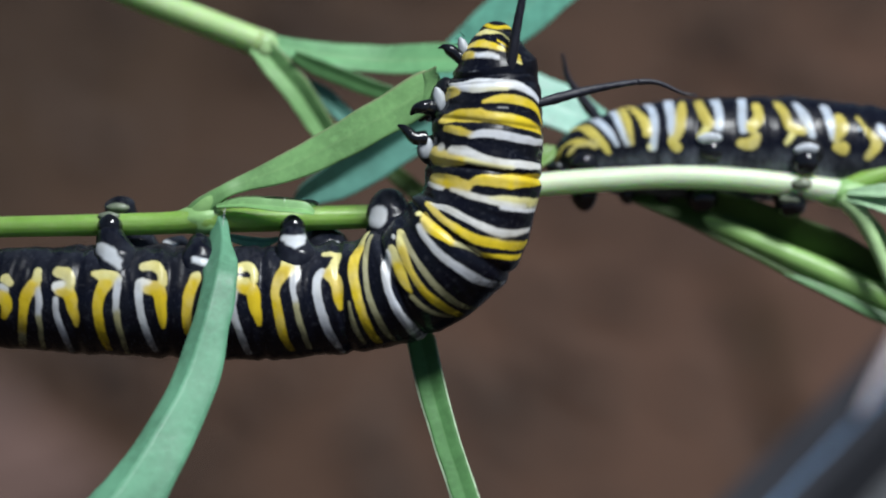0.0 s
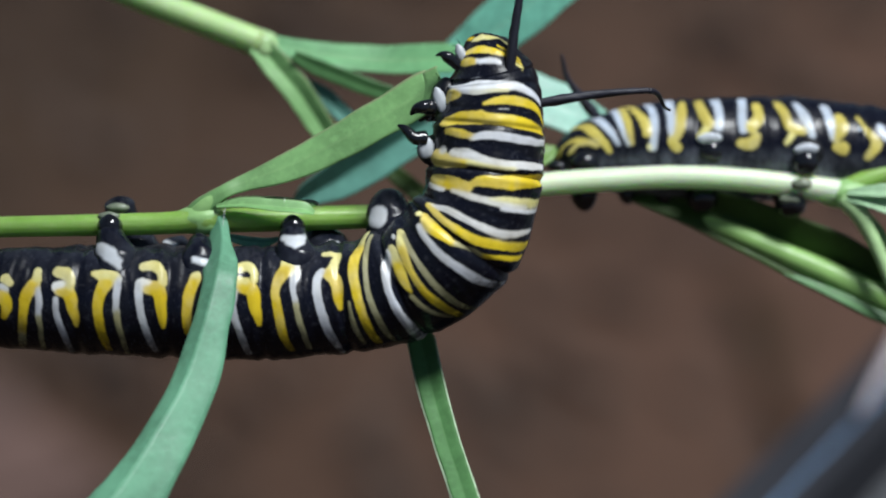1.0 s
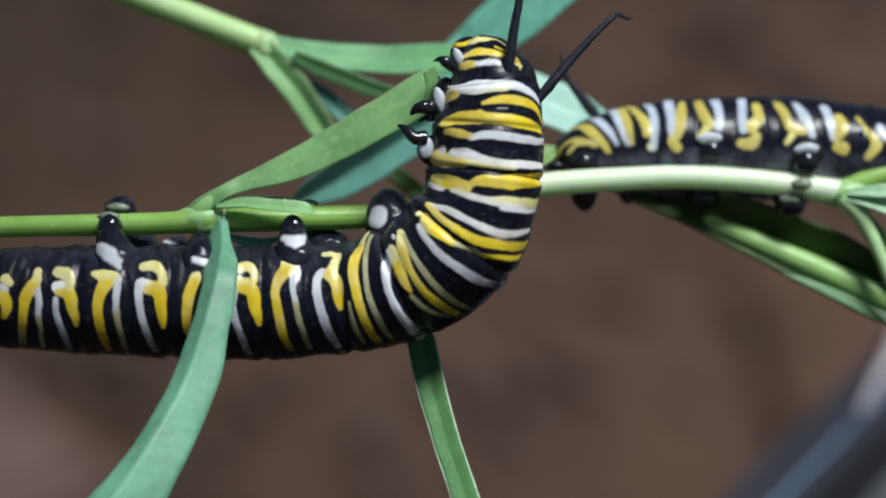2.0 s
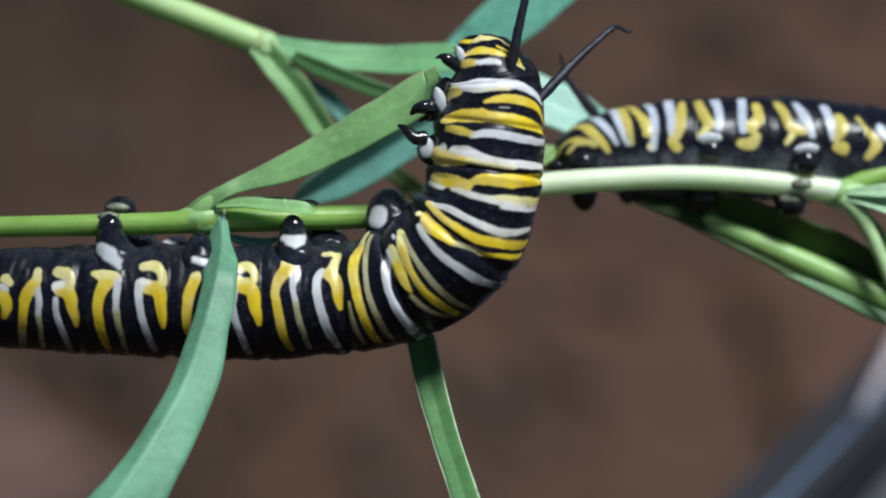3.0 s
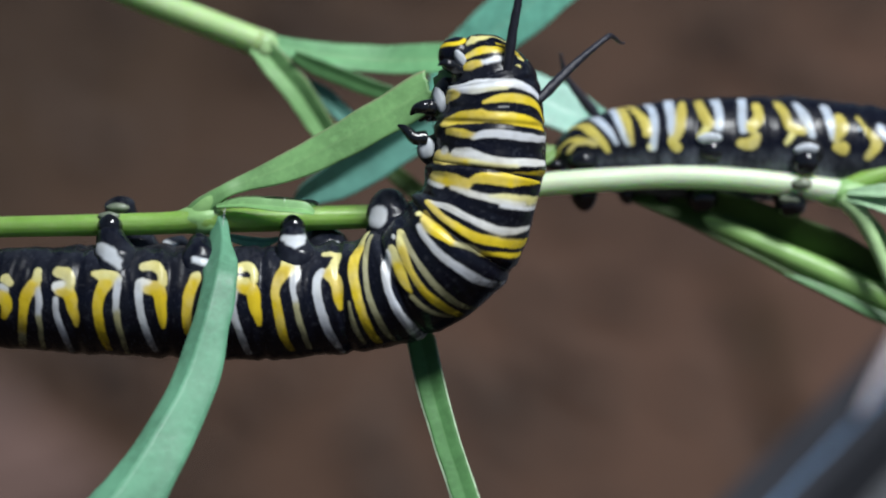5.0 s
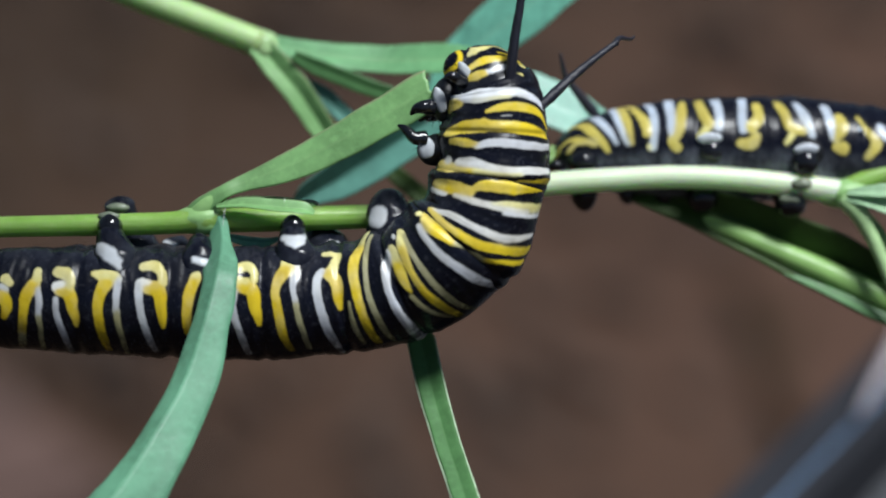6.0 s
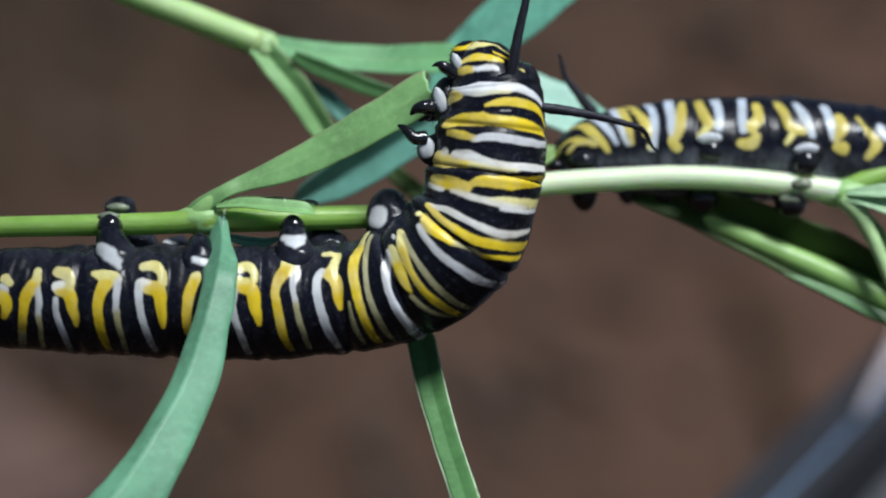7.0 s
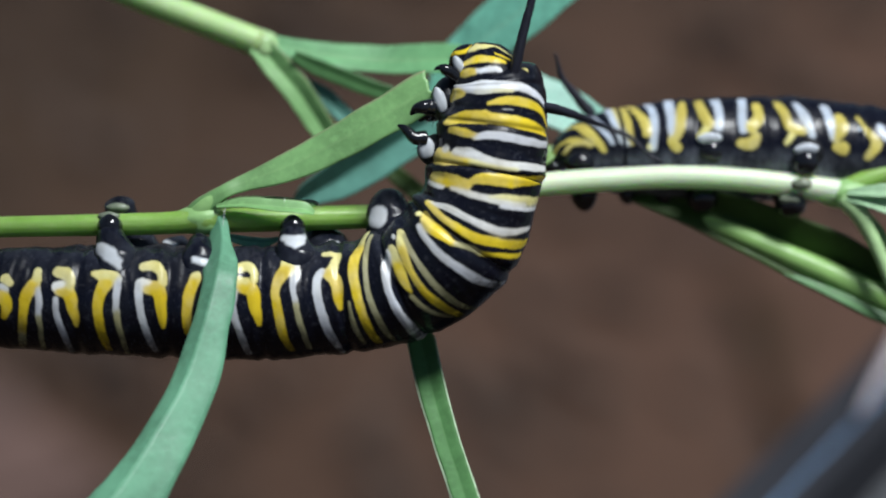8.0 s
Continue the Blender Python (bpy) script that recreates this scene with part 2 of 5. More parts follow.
def leaf(points, facing, material, parent, label="", fold=0.25, wave=0.02, rings=70, thick=0.16, rib=0.5, name="leaf",
         bite=0.0, halves=(1.0, 1.0), steep=(1.0, 1.0)):
    """A lance-shaped blade folded along a raised midrib; rows of x, y, z, half width and, where its halves differ, the other half width."""
    rows, at = smooth_curve(points, rings)
    t, n, b = frames_of(rows, facing)
    u = at / at[-1]
    m = 17
    across = np.linspace(-1, 1, m)
    w = np.maximum(rows[:, 3], 0.03)
    both = w[:, None] * np.where(across > 0, halves[0], halves[1])[None]
    if rows.shape[1] > 4:
        both = np.where(across[None] > 0, np.maximum(rows[:, 4:5], 0.03), both)
    slope = np.where(across > 0, steep[0], steep[1])[None]
    low = []
    for side in (0, 1):
        lift = np.abs(across)[None] * both * slope * fold
        lift = lift - 0.12 * fold * w[:, None] * across[None] ** 2
        ripple = wave * w[:, None] * across[None] ** 2 * np.sin(u[:, None] * 24 + across[None] * 2.3 + 9 * wave)
        rim = thick * 0.5 * np.sqrt(np.clip(1 - across ** 6, 0.03, 1))[None] * np.minimum(1, w[:, None] / 0.5)
        off = lift + ripple + (rim if side == 0 else -rim)
        edge = across[None] * both * (1 + 0.014 * np.sin(u[:, None] * 37 + across[None]))
        c = rows[:, None, :3] + edge[..., None] * b[:, None] + off[..., None] * n[:, None]
        if bite:
            scoop = bite * np.clip((u[:, None] - 0.86) / 0.14, 0, 1) ** 2 * (1 - across[None] ** 2) * (1 + 0.25 * np.sin(8 * across[None] + 1.2) + 0.12 * np.sin(19 * across[None]))
            c = c - scoop[..., None] * t[:, None]
        low.append(c)
    v = np.concatenate((low[0].reshape(-1, 3), low[1].reshape(-1, 3)))
    k = rings * m
    i = np.arange(rings - 1)[:, None] * m
    j = np.arange(m - 1)[None]
    top = np.stack((i + j, i + j + 1, i + m + j + 1, i + m + j), -1).reshape(-1, 4)
    bot = top[:, ::-1] + k
    rim = []
    for r in range(rings - 1):
        a = r * m
        rim.append([a, a + m, a + m + k, a + k])
        a = r * m + m - 1
        rim.append([a + m, a, a + k, a + m + k])
    for c in range(m - 1):
        rim.append([c + 1, c, c + k, c + 1 + k])
        a = (rings - 1) * m + c
        rim.append([a, a + 1, a + 1 + k, a + k])
    faces = top.tolist() + bot.tolist() + rim
    o = rows[0, :3]
    me = mesh_from(name, v, faces, material, o, along=np.tile(np.repeat(at, m), 2), across=np.tile(across, rings * 2))
    ob = place(name, me, parent, o, label)
    if rib:
        keep = rows[::2].copy()
        keep[:, 3] = np.clip(rib * (1 - 0.75 * u[::2]) * np.minimum(1, w[::2] / 0.4), 0.02, None) * 0.5
        keep[:, :3] -= n[::2] * keep[:, 3:4] * 0.4
        tube("midrib", keep, STEM, ob, rings=50, around=10)
    return ob


# ---- caterpillar skin: bands of colour drawn in the skin's own coordinates ----
YELLOW = (0.75, 0.57, 0.030)
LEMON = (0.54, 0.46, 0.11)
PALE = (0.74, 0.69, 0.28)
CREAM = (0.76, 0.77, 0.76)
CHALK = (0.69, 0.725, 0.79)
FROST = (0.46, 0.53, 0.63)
OLIVE = (0.37, 0.355, 0.19)
# dimmer yellow, pale and white for the abdomen: its weaker light, put in the colour
SHADED_YELLOW = (0.63, 0.465, 0.022)
SHADED_PALE = (0.66, 0.60, 0.22)
SHADED_CHALK = (0.52, 0.55, 0.60)
INK = (0.0052, 0.0062, 0.0125)
COLOURS = {"yellow": YELLOW, "shaded_yellow": SHADED_YELLOW, "shaded_pale": SHADED_PALE, "shaded_white": SHADED_CHALK, "pale": PALE, "lemon": LEMON, "cream": CREAM, "white": CHALK, "frost": FROST, "olive": OLIVE, "black": INK}
GIRTH = 3.4
FUSE = 0.06


def band(bands, colour, *knots):
    """A band through knots of (length along the body, degrees round it, width)."""
    bands.append((COLOURS[colour], knots))


def speckle(x, y, seed):
    """Smooth random values from -1 to 1 over two coordinates."""
    i, j = np.floor(x).astype(np.int64), np.floor(y).astype(np.int64)
    fx, fy = x - i, y - j
    fx, fy = fx * fx * (3 - 2 * fx), fy * fy * (3 - 2 * fy)

    def cell(a, b):
        h = (a * 73856093) ^ (b * 19349663) ^ (seed * 83492791)
        h = (h ^ (h >> 13)) * 1274126177
        return ((h ^ (h >> 16)) & 65535) / 32767.5 - 1

    top = cell(i, j) * (1 - fx) + cell(i + 1, j) * fx
    low = cell(i, j + 1) * (1 - fx) + cell(i + 1, j + 1) * fx
    return top * (1 - fy) + low * fy


def painted(s, th, bands, grey, belly_from, shade_amount=0.0):
    """The colour of the skin at s (mm) and th (radians); both flanks are alike."""
    th = np.where(np.cos(th) < 0, np.pi - th, th)
    th = (th + np.pi) % (2 * np.pi) - np.pi
    v = th * GIRTH
    a = s + 0.030 * speckle(s * 1.3, v * 1.1, 1) + 0.016 * speckle(s * 4, v * 3.3, 2)
    ragged = 0.032 * speckle(s * 2.2, v * 1.6, 3) + 0.026 * speckle(s * 7, v * 6, 4)
    belly = np.clip((-th - belly_from) / 0.7, 0, 1)
    mott = np.clip(0.45 + 0.5 * speckle(s * 1.3, v * 0.9, 5) + 0.3 * speckle(s * 4.5, v * 3, 6), 0, 1)
    base = np.array(INK)[None] + (belly * grey * (0.15 + 0.85 * mott))[:, None] * np.array((0.030, 0.033, 0.039))[None]
    vein = np.clip(speckle(s * 6, v * 6, 7) - 0.45, 0, 1) * 0.05
    base = base + vein[:, None] * np.array((0.8, 0.85, 1.0))[None]
    total, mixed = np.zeros(len(s)), np.zeros((len(s), 3))
    field, cut = np.zeros(len(s)), np.zeros(len(s))
    for order, (colour, knots) in enumerate(bands):
        ks = [(k[0], math.radians(k[1]) * GIRTH, k[2]) for k in knots]
        if len(ks) == 1:
            ks = ks * 2
        elif len(ks) > 2:
            soft, _ = smooth_curve([(k[0], k[1], 0.0, k[2]) for k in ks], 4 * len(ks) - 3)
            ks = [(k[0], k[1], max(k[3], 0.05)) for k in soft]
        span = [k[0] for k in ks]
        near = np.nonzero((a > min(span) - 1.6) & (a < max(span) + 1.6))[0]
        if not len(near):
            continue
        sa, va = a[near], th[near] * GIRTH
        d = np.full(len(sa), 9.0)
        for (s0, v0, w0), (s1, v1, w1) in zip(ks, ks[1:]):
            ds, dv = s1 - s0, v1 - v0
            q = np.clip(((sa - s0) * ds + (va - v0) * dv) / (ds * ds + dv * dv + 1e-9), 0, 1)
            dist = np.hypot(sa - s0 - q * ds, va - v0 - q * dv) - 0.5 * (w0 + (w1 - w0) * q)
            d = np.minimum(d, dist)
        d = d + ragged[near] * np.clip(w1 + 0.2, 0.3, 1)
        if colour == INK:
            k = np.clip(0.5 - d / 0.13, 0, 1)
            cut[near] = np.maximum(cut[near], k * k * (3 - 2 * k))
            continue
        weight = np.exp(-np.clip(d, -0.6, 2.0) / 0.09 + 0.004 * order)
        total[near] += weight
        mixed[near] += weight[:, None] * np.array(colour)[None]
        field[near] += np.exp(-np.clip(d, -0.8, 1.6) / FUSE)
    joint = -FUSE * np.log(np.maximum(field, 1e-9))
    cover = np.clip(0.5 - joint / 0.11, 0, 1)
    cover = cover * cover * (3 - 2 * cover)
    puff = np.clip(0.55 - joint / 0.9, 0, 1)
    # bands break up into black low on the flank: underside shade put in the colour
    low_shade = np.clip((th - 0.3) / 0.8, 0, 1) * np.clip(0.85 + 0.5 * speckle(s * 5, v * 3, 11) + 0.4 * speckle(s * 11, v * 7, 12), 0, 1)
    k = (cover * (1 - cut) * (1 - 0.9 * low_shade * shade_amount))[:, None]
    ink = mixed / np.maximum(total, 1e-9)[:, None]
    # random pale tone, stronger towards the top: highlights painted into the bands
    pale_sheen = np.clip(0.13 + 0.30 * speckle(s * 0.9, v * 0.9, 8) + 0.16 * speckle(s * 3.5, v * 3.0, 9) - 0.28 * np.clip(th, -1, 1.2), 0, 0.6)[:, None]
    ink = ink * (1 - pale_sheen) + pale_sheen * (ink * 0.55 + 0.45 * np.array((0.74, 0.74, 0.60))[None])
    shade = 1 - 0.10 * np.clip(speckle(s * 2.2, v * 2.0, 10), 0, 1)[:, None]
    base = base * (1 - k) + k * ink * shade
    return base, puff * puff * (3 - 2 * puff)


def skin(name, spine, bands, lo, hi, parent, rings, around, folds=(), grey=1.0, pivot=None, tuck=(0, 0), label="", bulges=(), belly=0.30, shade_amount=0.0):
    """A stretch of a caterpillar's body from lo to hi (mm along its spine); tuck: how far each end slips under its neighbour."""
    rows, at = smooth_curve(spine, 1600)
    t, n, b = frames_of(rows, OUT)
    s = np.linspace(lo - tuck[0], hi + tuck[1], rings)
    get = lambda x: np.stack([np.interp(s, at, x[:, k]) for k in range(x.shape[1])], 1)
    c, nn, bb = get(rows), get(n), get(b)
    r = c[:, 3].copy()
    for where, wide, deep in folds:
        r -= deep * np.exp(-((s - where) / wide) ** 2) - 0.45 * deep * np.exp(-((s - where) / (2.6 * wide)) ** 2)
    for end, far in ((lo, tuck[0]), (hi, tuck[1])):
        if far:
            past = np.clip((lo - s if end == lo else s - hi) / far, 0, 1)
            r *= 1 - 0.16 * past ** 0.8 if end == lo else 1 - 0.5 * past ** 1.6
    th = np.linspace(0, 2 * np.pi, around, endpoint=False)
    ss, tt = np.repeat(s, around), np.tile(th, rings)
    colour, mark = painted(ss, tt, bands, grey, belly, shade_amount)
    low = np.clip(-np.sin(tt), 0, 1)
    lumps = (0.05 + 0.16 * low) * speckle(ss * 0.62, np.cos(tt) * 2.4 + 7, 21) + 0.05 * low * speckle(ss * 1.9, np.cos(tt) * 5, 22)
    drift = 1.3 * np.sin(2 * tt + 0.4 * ss) + 0.9 * np.sin(5 * tt - 0.7 * ss)
    wrinkle = (0.5 * np.sin(6.1 * ss + drift) * (0.5 + 0.5 * np.sin(3 * tt + 0.9 * ss)) + 0.35 * np.sin(11.3 * ss - 1.4 * drift)
               * (0.5 + 0.5 * np.sin(4 * tt - 1.1 * ss + 1)))
    plump = 0.04 * mark + 0.036 * wrinkle * (1 - 0.7 * mark) + 0.03 * np.sin(2.1 * ss) * np.sin(3 * tt + ss * 0.7) + lumps
    half = np.where(np.cos(tt) < 0, np.pi - tt, tt)
    half = (half + np.pi) % (2 * np.pi) - np.pi
    for where, degrees, wide, high in bulges:
        plump = plump + high * np.exp(-((ss - where) / wide) ** 2 - ((half - math.radians(degrees)) * GIRTH / wide) ** 2)
    rr = np.maximum(np.repeat(r, around) + plump * np.clip(np.repeat(r, around) / 2, 0, 1), 0.01)
    v = np.repeat(c[:, :3], around, 0) + rr[:, None] * (np.cos(tt)[:, None] * np.repeat(nn, around, 0)
                                                       + np.sin(tt)[:, None] * np.repeat(bb, around, 0))
    hid = np.clip(np.maximum((lo - ss) * (tuck[0] > 0), (ss - hi) * (tuck[1] > 0)) / 0.12, 0, 1)[:, None]
    colour = colour * (1 - hid) + np.array(INK)[None] * hid
    o = c[0, :3] if pivot is None else pivot
    me = mesh_from(name, v, ring_faces(rings, around), SKIN, o, pattern=colour)
    return place(name, me, parent, o, label)


def proleg(rows, parent, patches=(), foot=None, pad=None):
    """A fleshy leg that swells out of the body, marked with white patches, with a glossy black foot that grips the stem.
    rows: x, y, z, radius; patches: strokes of x, y, z, width; foot, pad: x, y, z, size."""
    rows, _ = smooth_curve(rows, 110)
    root = rows[0, :3]
    t, n, b = frames_of(rows, OUT)
    th = np.linspace(0, 2 * np.pi, 96, endpoint=False)
    u = np.linspace(0, 1, 110)[:, None]
    crease = 0.035 * np.sin(30 * u + 1.6 * np.sin(2 * th[None])) * (1 - u) + 0.03 * speckle(u * 9 + 0 * th[None], np.cos(th)[None] * 3 + 0 * u, 33)
    end = np.sqrt(np.clip((1 - u) / 0.10, 0, 1))
    rr = np.maximum(rows[:, 3:4] * end, 0.005) * (1 + crease)
    v = (rows[:, None, :3] + rr[..., None] * (np.cos(th)[None, :, None] * n[:, None] + np.sin(th)[None, :, None] * b[:, None])).reshape(-1, 3)
    mott = np.clip(0.4 + 0.5 * speckle(v @ RIGHT * 1.3, v @ UP * 1.1, 5) + 0.3 * speckle(v @ RIGHT * 4.5, v @ UP * 3, 6), 0, 1)[:, None]
    colour = np.array(INK)[None] + 0.8 * mott * np.array((0.030, 0.033, 0.039))[None]
    front = np.tile(np.cos(th), len(rows)) > 0
    for stroke in patches:
        d = np.full(len(v), 9.0)
        for p, q in zip(stroke, stroke[1:]):
            p, q = np.array(p), np.array(q)
            g = (q - p)[:3]
            gx, gy = g @ RIGHT, g @ UP
            off = v - p[:3]
            x, y = off @ RIGHT, off @ UP
            k = np.clip((x * gx + y * gy) / (gx * gx + gy * gy + 1e-9), 0, 1)
            d = np.minimum(d, np.hypot(x - k * gx, y - k * gy) - 0.5 * (p[3] + (q[3] - p[3]) * k))
        d = d + 0.05 * speckle(v @ RIGHT * 4, v @ UP * 4, 31)
        k = (np.clip(0.5 - d / 0.14, 0, 1) * front)[:, None]
        colour = colour * (1 - k) + k * np.array((0.56, 0.59, 0.62))[None]
    leg = place("proleg", mesh_from("proleg", v, ring_faces(len(rows), 96), SKIN, root, pattern=colour), parent, root, "black fleshy leg with a white patch")
    if foot:
        r = foot[3]
        blob("foot", foot[:3], (r, r * 0.95, r * 0.95), (RIGHT, UP, OUT), BLACK, leg, "glossy black foot")
    if pad:
        r = pad[3]
        blob("grip_pad", pad[:3], (r, r * 0.42, r * 0.5), (RIGHT, UP, OUT), PADGREY, leg, "grey-green gripping pad")
    return leg


def claw(points, parent, name="leg", label="glossy black pointed leg"):
    return tube(name, points, BLACK, parent, rings=30, around=16, label=label)


# ---- ground and what lies on it, far behind ----
def ground_sheet():
    size, n = 60000.0, 120
    g = np.sign(np.linspace(-1, 1, n)) * np.abs(np.linspace(-1, 1, n)) ** 4 * size
    x, y = np.meshgrid(g, g + 400, indexing="ij")
    z = 4 * np.sin(x / 60) * np.sin(y / 47) + 2.5 * np.sin(x / 23 + y / 31)
    z *= np.exp(-(x ** 2 + y ** 2) / 3000 ** 2)
    v = np.stack((x, y, z - 6), -1).reshape(-1, 3)
    i = np.arange(n - 1)[:, None] * n
    j = np.arange(n - 1)[None]
    f = np.stack((i + j, i + n + j, i + n + j + 1, i + j + 1), -1).reshape(-1, 4)
    ob = place("ground", mesh_from("ground", v, f, SOIL))
    return tagged(ob, "bare reddish-brown garden soil with bark", "ground", kind="structure")


def bark_litter():
    rng = np.random.default_rng(4)
    verts, faces = [], []
    for _ in range(900):
        x, y = rng.uniform(-420, 420), rng.uniform(250, 1250)
        l, w, h = rng.uniform(8, 30), rng.uniform(4, 11), rng.uniform(2, 5)
        a, tilt = rng.uniform(0, math.tau), rng.uniform(-0.3, 0.3)
        k = len(verts)
        for sx, sy, sz in ((-1, -1, 0), (1, -0.8, 0), (1, 0.9, 0), (-1, 1, 0), (-0.85, -0.7, 1), (0.8, -0.6, 1), (0.9, 0.6, 1), (-0.7, 0.8, 1)):
            px, py = sx * l / 2, sy * w / 2
            verts.append((x + px * math.cos(a) - py * math.sin(a), y + px * math.sin(a) + py * math.cos(a), -6 + sz * h * 1.7 + px * tilt))
        faces += [[k + c for c in q] for q in ((0, 3, 2, 1), (4, 5, 6, 7), (0, 1, 5, 4), (1, 2, 6, 5), (2, 3, 7, 6), (3, 0, 4, 7))]
    ob = place("bark_litter", mesh_from("bark_litter", verts, faces, CHIP, smooth=False))
    tagged(ob, "scattered brown bark chips on the soil", "bark chips", kind="stuff")


def paving_stone():
    c = np.array((-107.12, 611.57, 0))
    o = (c[0] - 52, c[1] - 10, -8)
    e = thing("paving_stone", o, "weathered pinkish stone slab lying on soil", "stone")
    bm = bmesh.new()
    bmesh.ops.create_cube(bm, size=1.0)
    for v in bm.verts:
        v.co = Vector((v.co.x * 0.13 * (1 + 0.1 * v.co.y), v.co.y * 0.115, (v.co.z + 0.5) * 0.022))
    bmesh.ops.rotate(bm, verts=bm.verts, cent=(0, 0, 0), matrix=Matrix.Rotation(radians(38), 3, "Z"))
    bmesh.ops.bevel(bm, geom=list(bm.edges), offset=0.006, segments=3, affect="EDGES")
    me = bpy.data.meshes.new("slab")
    bm.to_mesh(me)
    bm.free()
    me.materials.append(STONE)
    place("slab", me, e, o)


def planting_trough():
    """A tall plastic trough with a rolled blue-grey rim, standing on the ground beside the plants."""
    top = 294
    a, b = np.array((46.99, 101.44, 294)), np.array((27.71, 67.08, 294))
    along = (b - a) / np.linalg.norm(b - a)
    across = np.array((along[1], -along[0], 0.0))
    if across[0] < 0:
        across = -across
    a = a - along * 42
    long, wide = np.linalg.norm(b - a) + 23.0, 88.0
    corners = [a, a + along * long, a + along * long + across * wide, a + across * wide]
    o = sum(corners) / 4
    o[2] = -6.0
    e = thing("planting_trough", o, "tall slate grey plastic trough with a blue-grey rim", "planter")
    down = np.array((0, 0, -top - 6.0))
    for k in range(4):
        p, q = corners[k], corners[(k + 1) % 4]
        d = (q - p) / np.linalg.norm(q - p)
        inn = np.array((-d[1], d[0], 0.0))
        inn = inn if inn @ (o - p) > 0 else -inn
        p1, q1 = p - d * 0.02, q - d * 2.4
        v = [p1, q1, q1 + inn * 2.4, p1 + inn * 2.4, p1 + down, q1 + down, q1 + inn * 2.4 + down, p1 + inn * 2.4 + down]
        f = [[0, 1, 2, 3], [7, 6, 5, 4], [0, 4, 5, 1], [1, 5, 6, 2], [2, 6, 7, 3], [3, 7, 4, 0]]
        place("wall", mesh_from("wall", v, f, POT, o, smooth=False), e, o)
        tube("rim", [(*p, 0.17), (*(p * 0.5 + q * 0.5), 0.17), (*q, 0.17)], RIM_HIGHLIGHT, e, rings=12, around=14, label="rolled rim coloured as a blue-grey highlight")
        lip, fall = -inn * 4.4, np.array((0, 0, -2.0))
        v = [p, q, q + lip - d * 0.0, p + lip, p + fall, q + fall, q + lip + fall, p + lip + fall]
        place("lip", mesh_from("lip", v, f, POT, o, smooth=False), e, o)
    inner = [c + (o - c) * np.array((0.07, 0.07, 0)) for c in corners]
    v = [c + np.array((0, 0, -5.0)) for c in inner] + [c + np.array((0, 0, -60.0)) for c in inner]
    f = [[0, 1, 2, 3], [7, 6, 5, 4], [0, 4, 5, 1], [1, 5, 6, 2], [2, 6, 7, 3], [3, 7, 4, 0]]
    place("compost", mesh_from("compost", v, f, COMPOST, o, smooth=False), e, o, "dark compost")


def fallen_twig():
    a, b = np.array((79.1, 728.8, 0)), np.array((93.0, 626.41, 0))
    e = thing("fallen_twig", a, "dark brown fallen twig with a side shoot lying on soil", "twig")
    p = [(*(a + (b - a) * k + np.array((3 * math.sin(7 * k), 0, 1.0))), 3.1 - 0.7 * k) for k in np.linspace(0, 1, 6)]
    tube("main_stem", p, TWIG, e, rings=50, around=12, lump=0.08)
    c = a + (b - a) * 0.45
    tube("side_shoot", [(*c, 3.0), (*(c + np.array((8, 14, 1.5))), 2.4), (*(c + np.array((13, 30, 1.0))), 1.2)], TWIG, e, rings=30, around=10, lump=0.08)


def pale_streak():
    """A pale tapering strip, added for the pale streak along the rim of the trough."""
    a, b = np.array((47.18, 109.14, 295.6)), np.array((37.02, 81.76, 295.6))
    p = [(*(a + (b - a) * k + np.array((0, 0, 0.4))), 1.35 - 1.2 * k) for k in np.linspace(0, 1, 5)]
    tagged(tube("pale_streak", p, STREAK, rings=30, around=12, lump=0.04), "pale strip added for the pale streak along the trough rim", "stick")


ground_sheet()
bark_litter()
paving_stone()
planting_trough()
fallen_twig()
pale_streak()


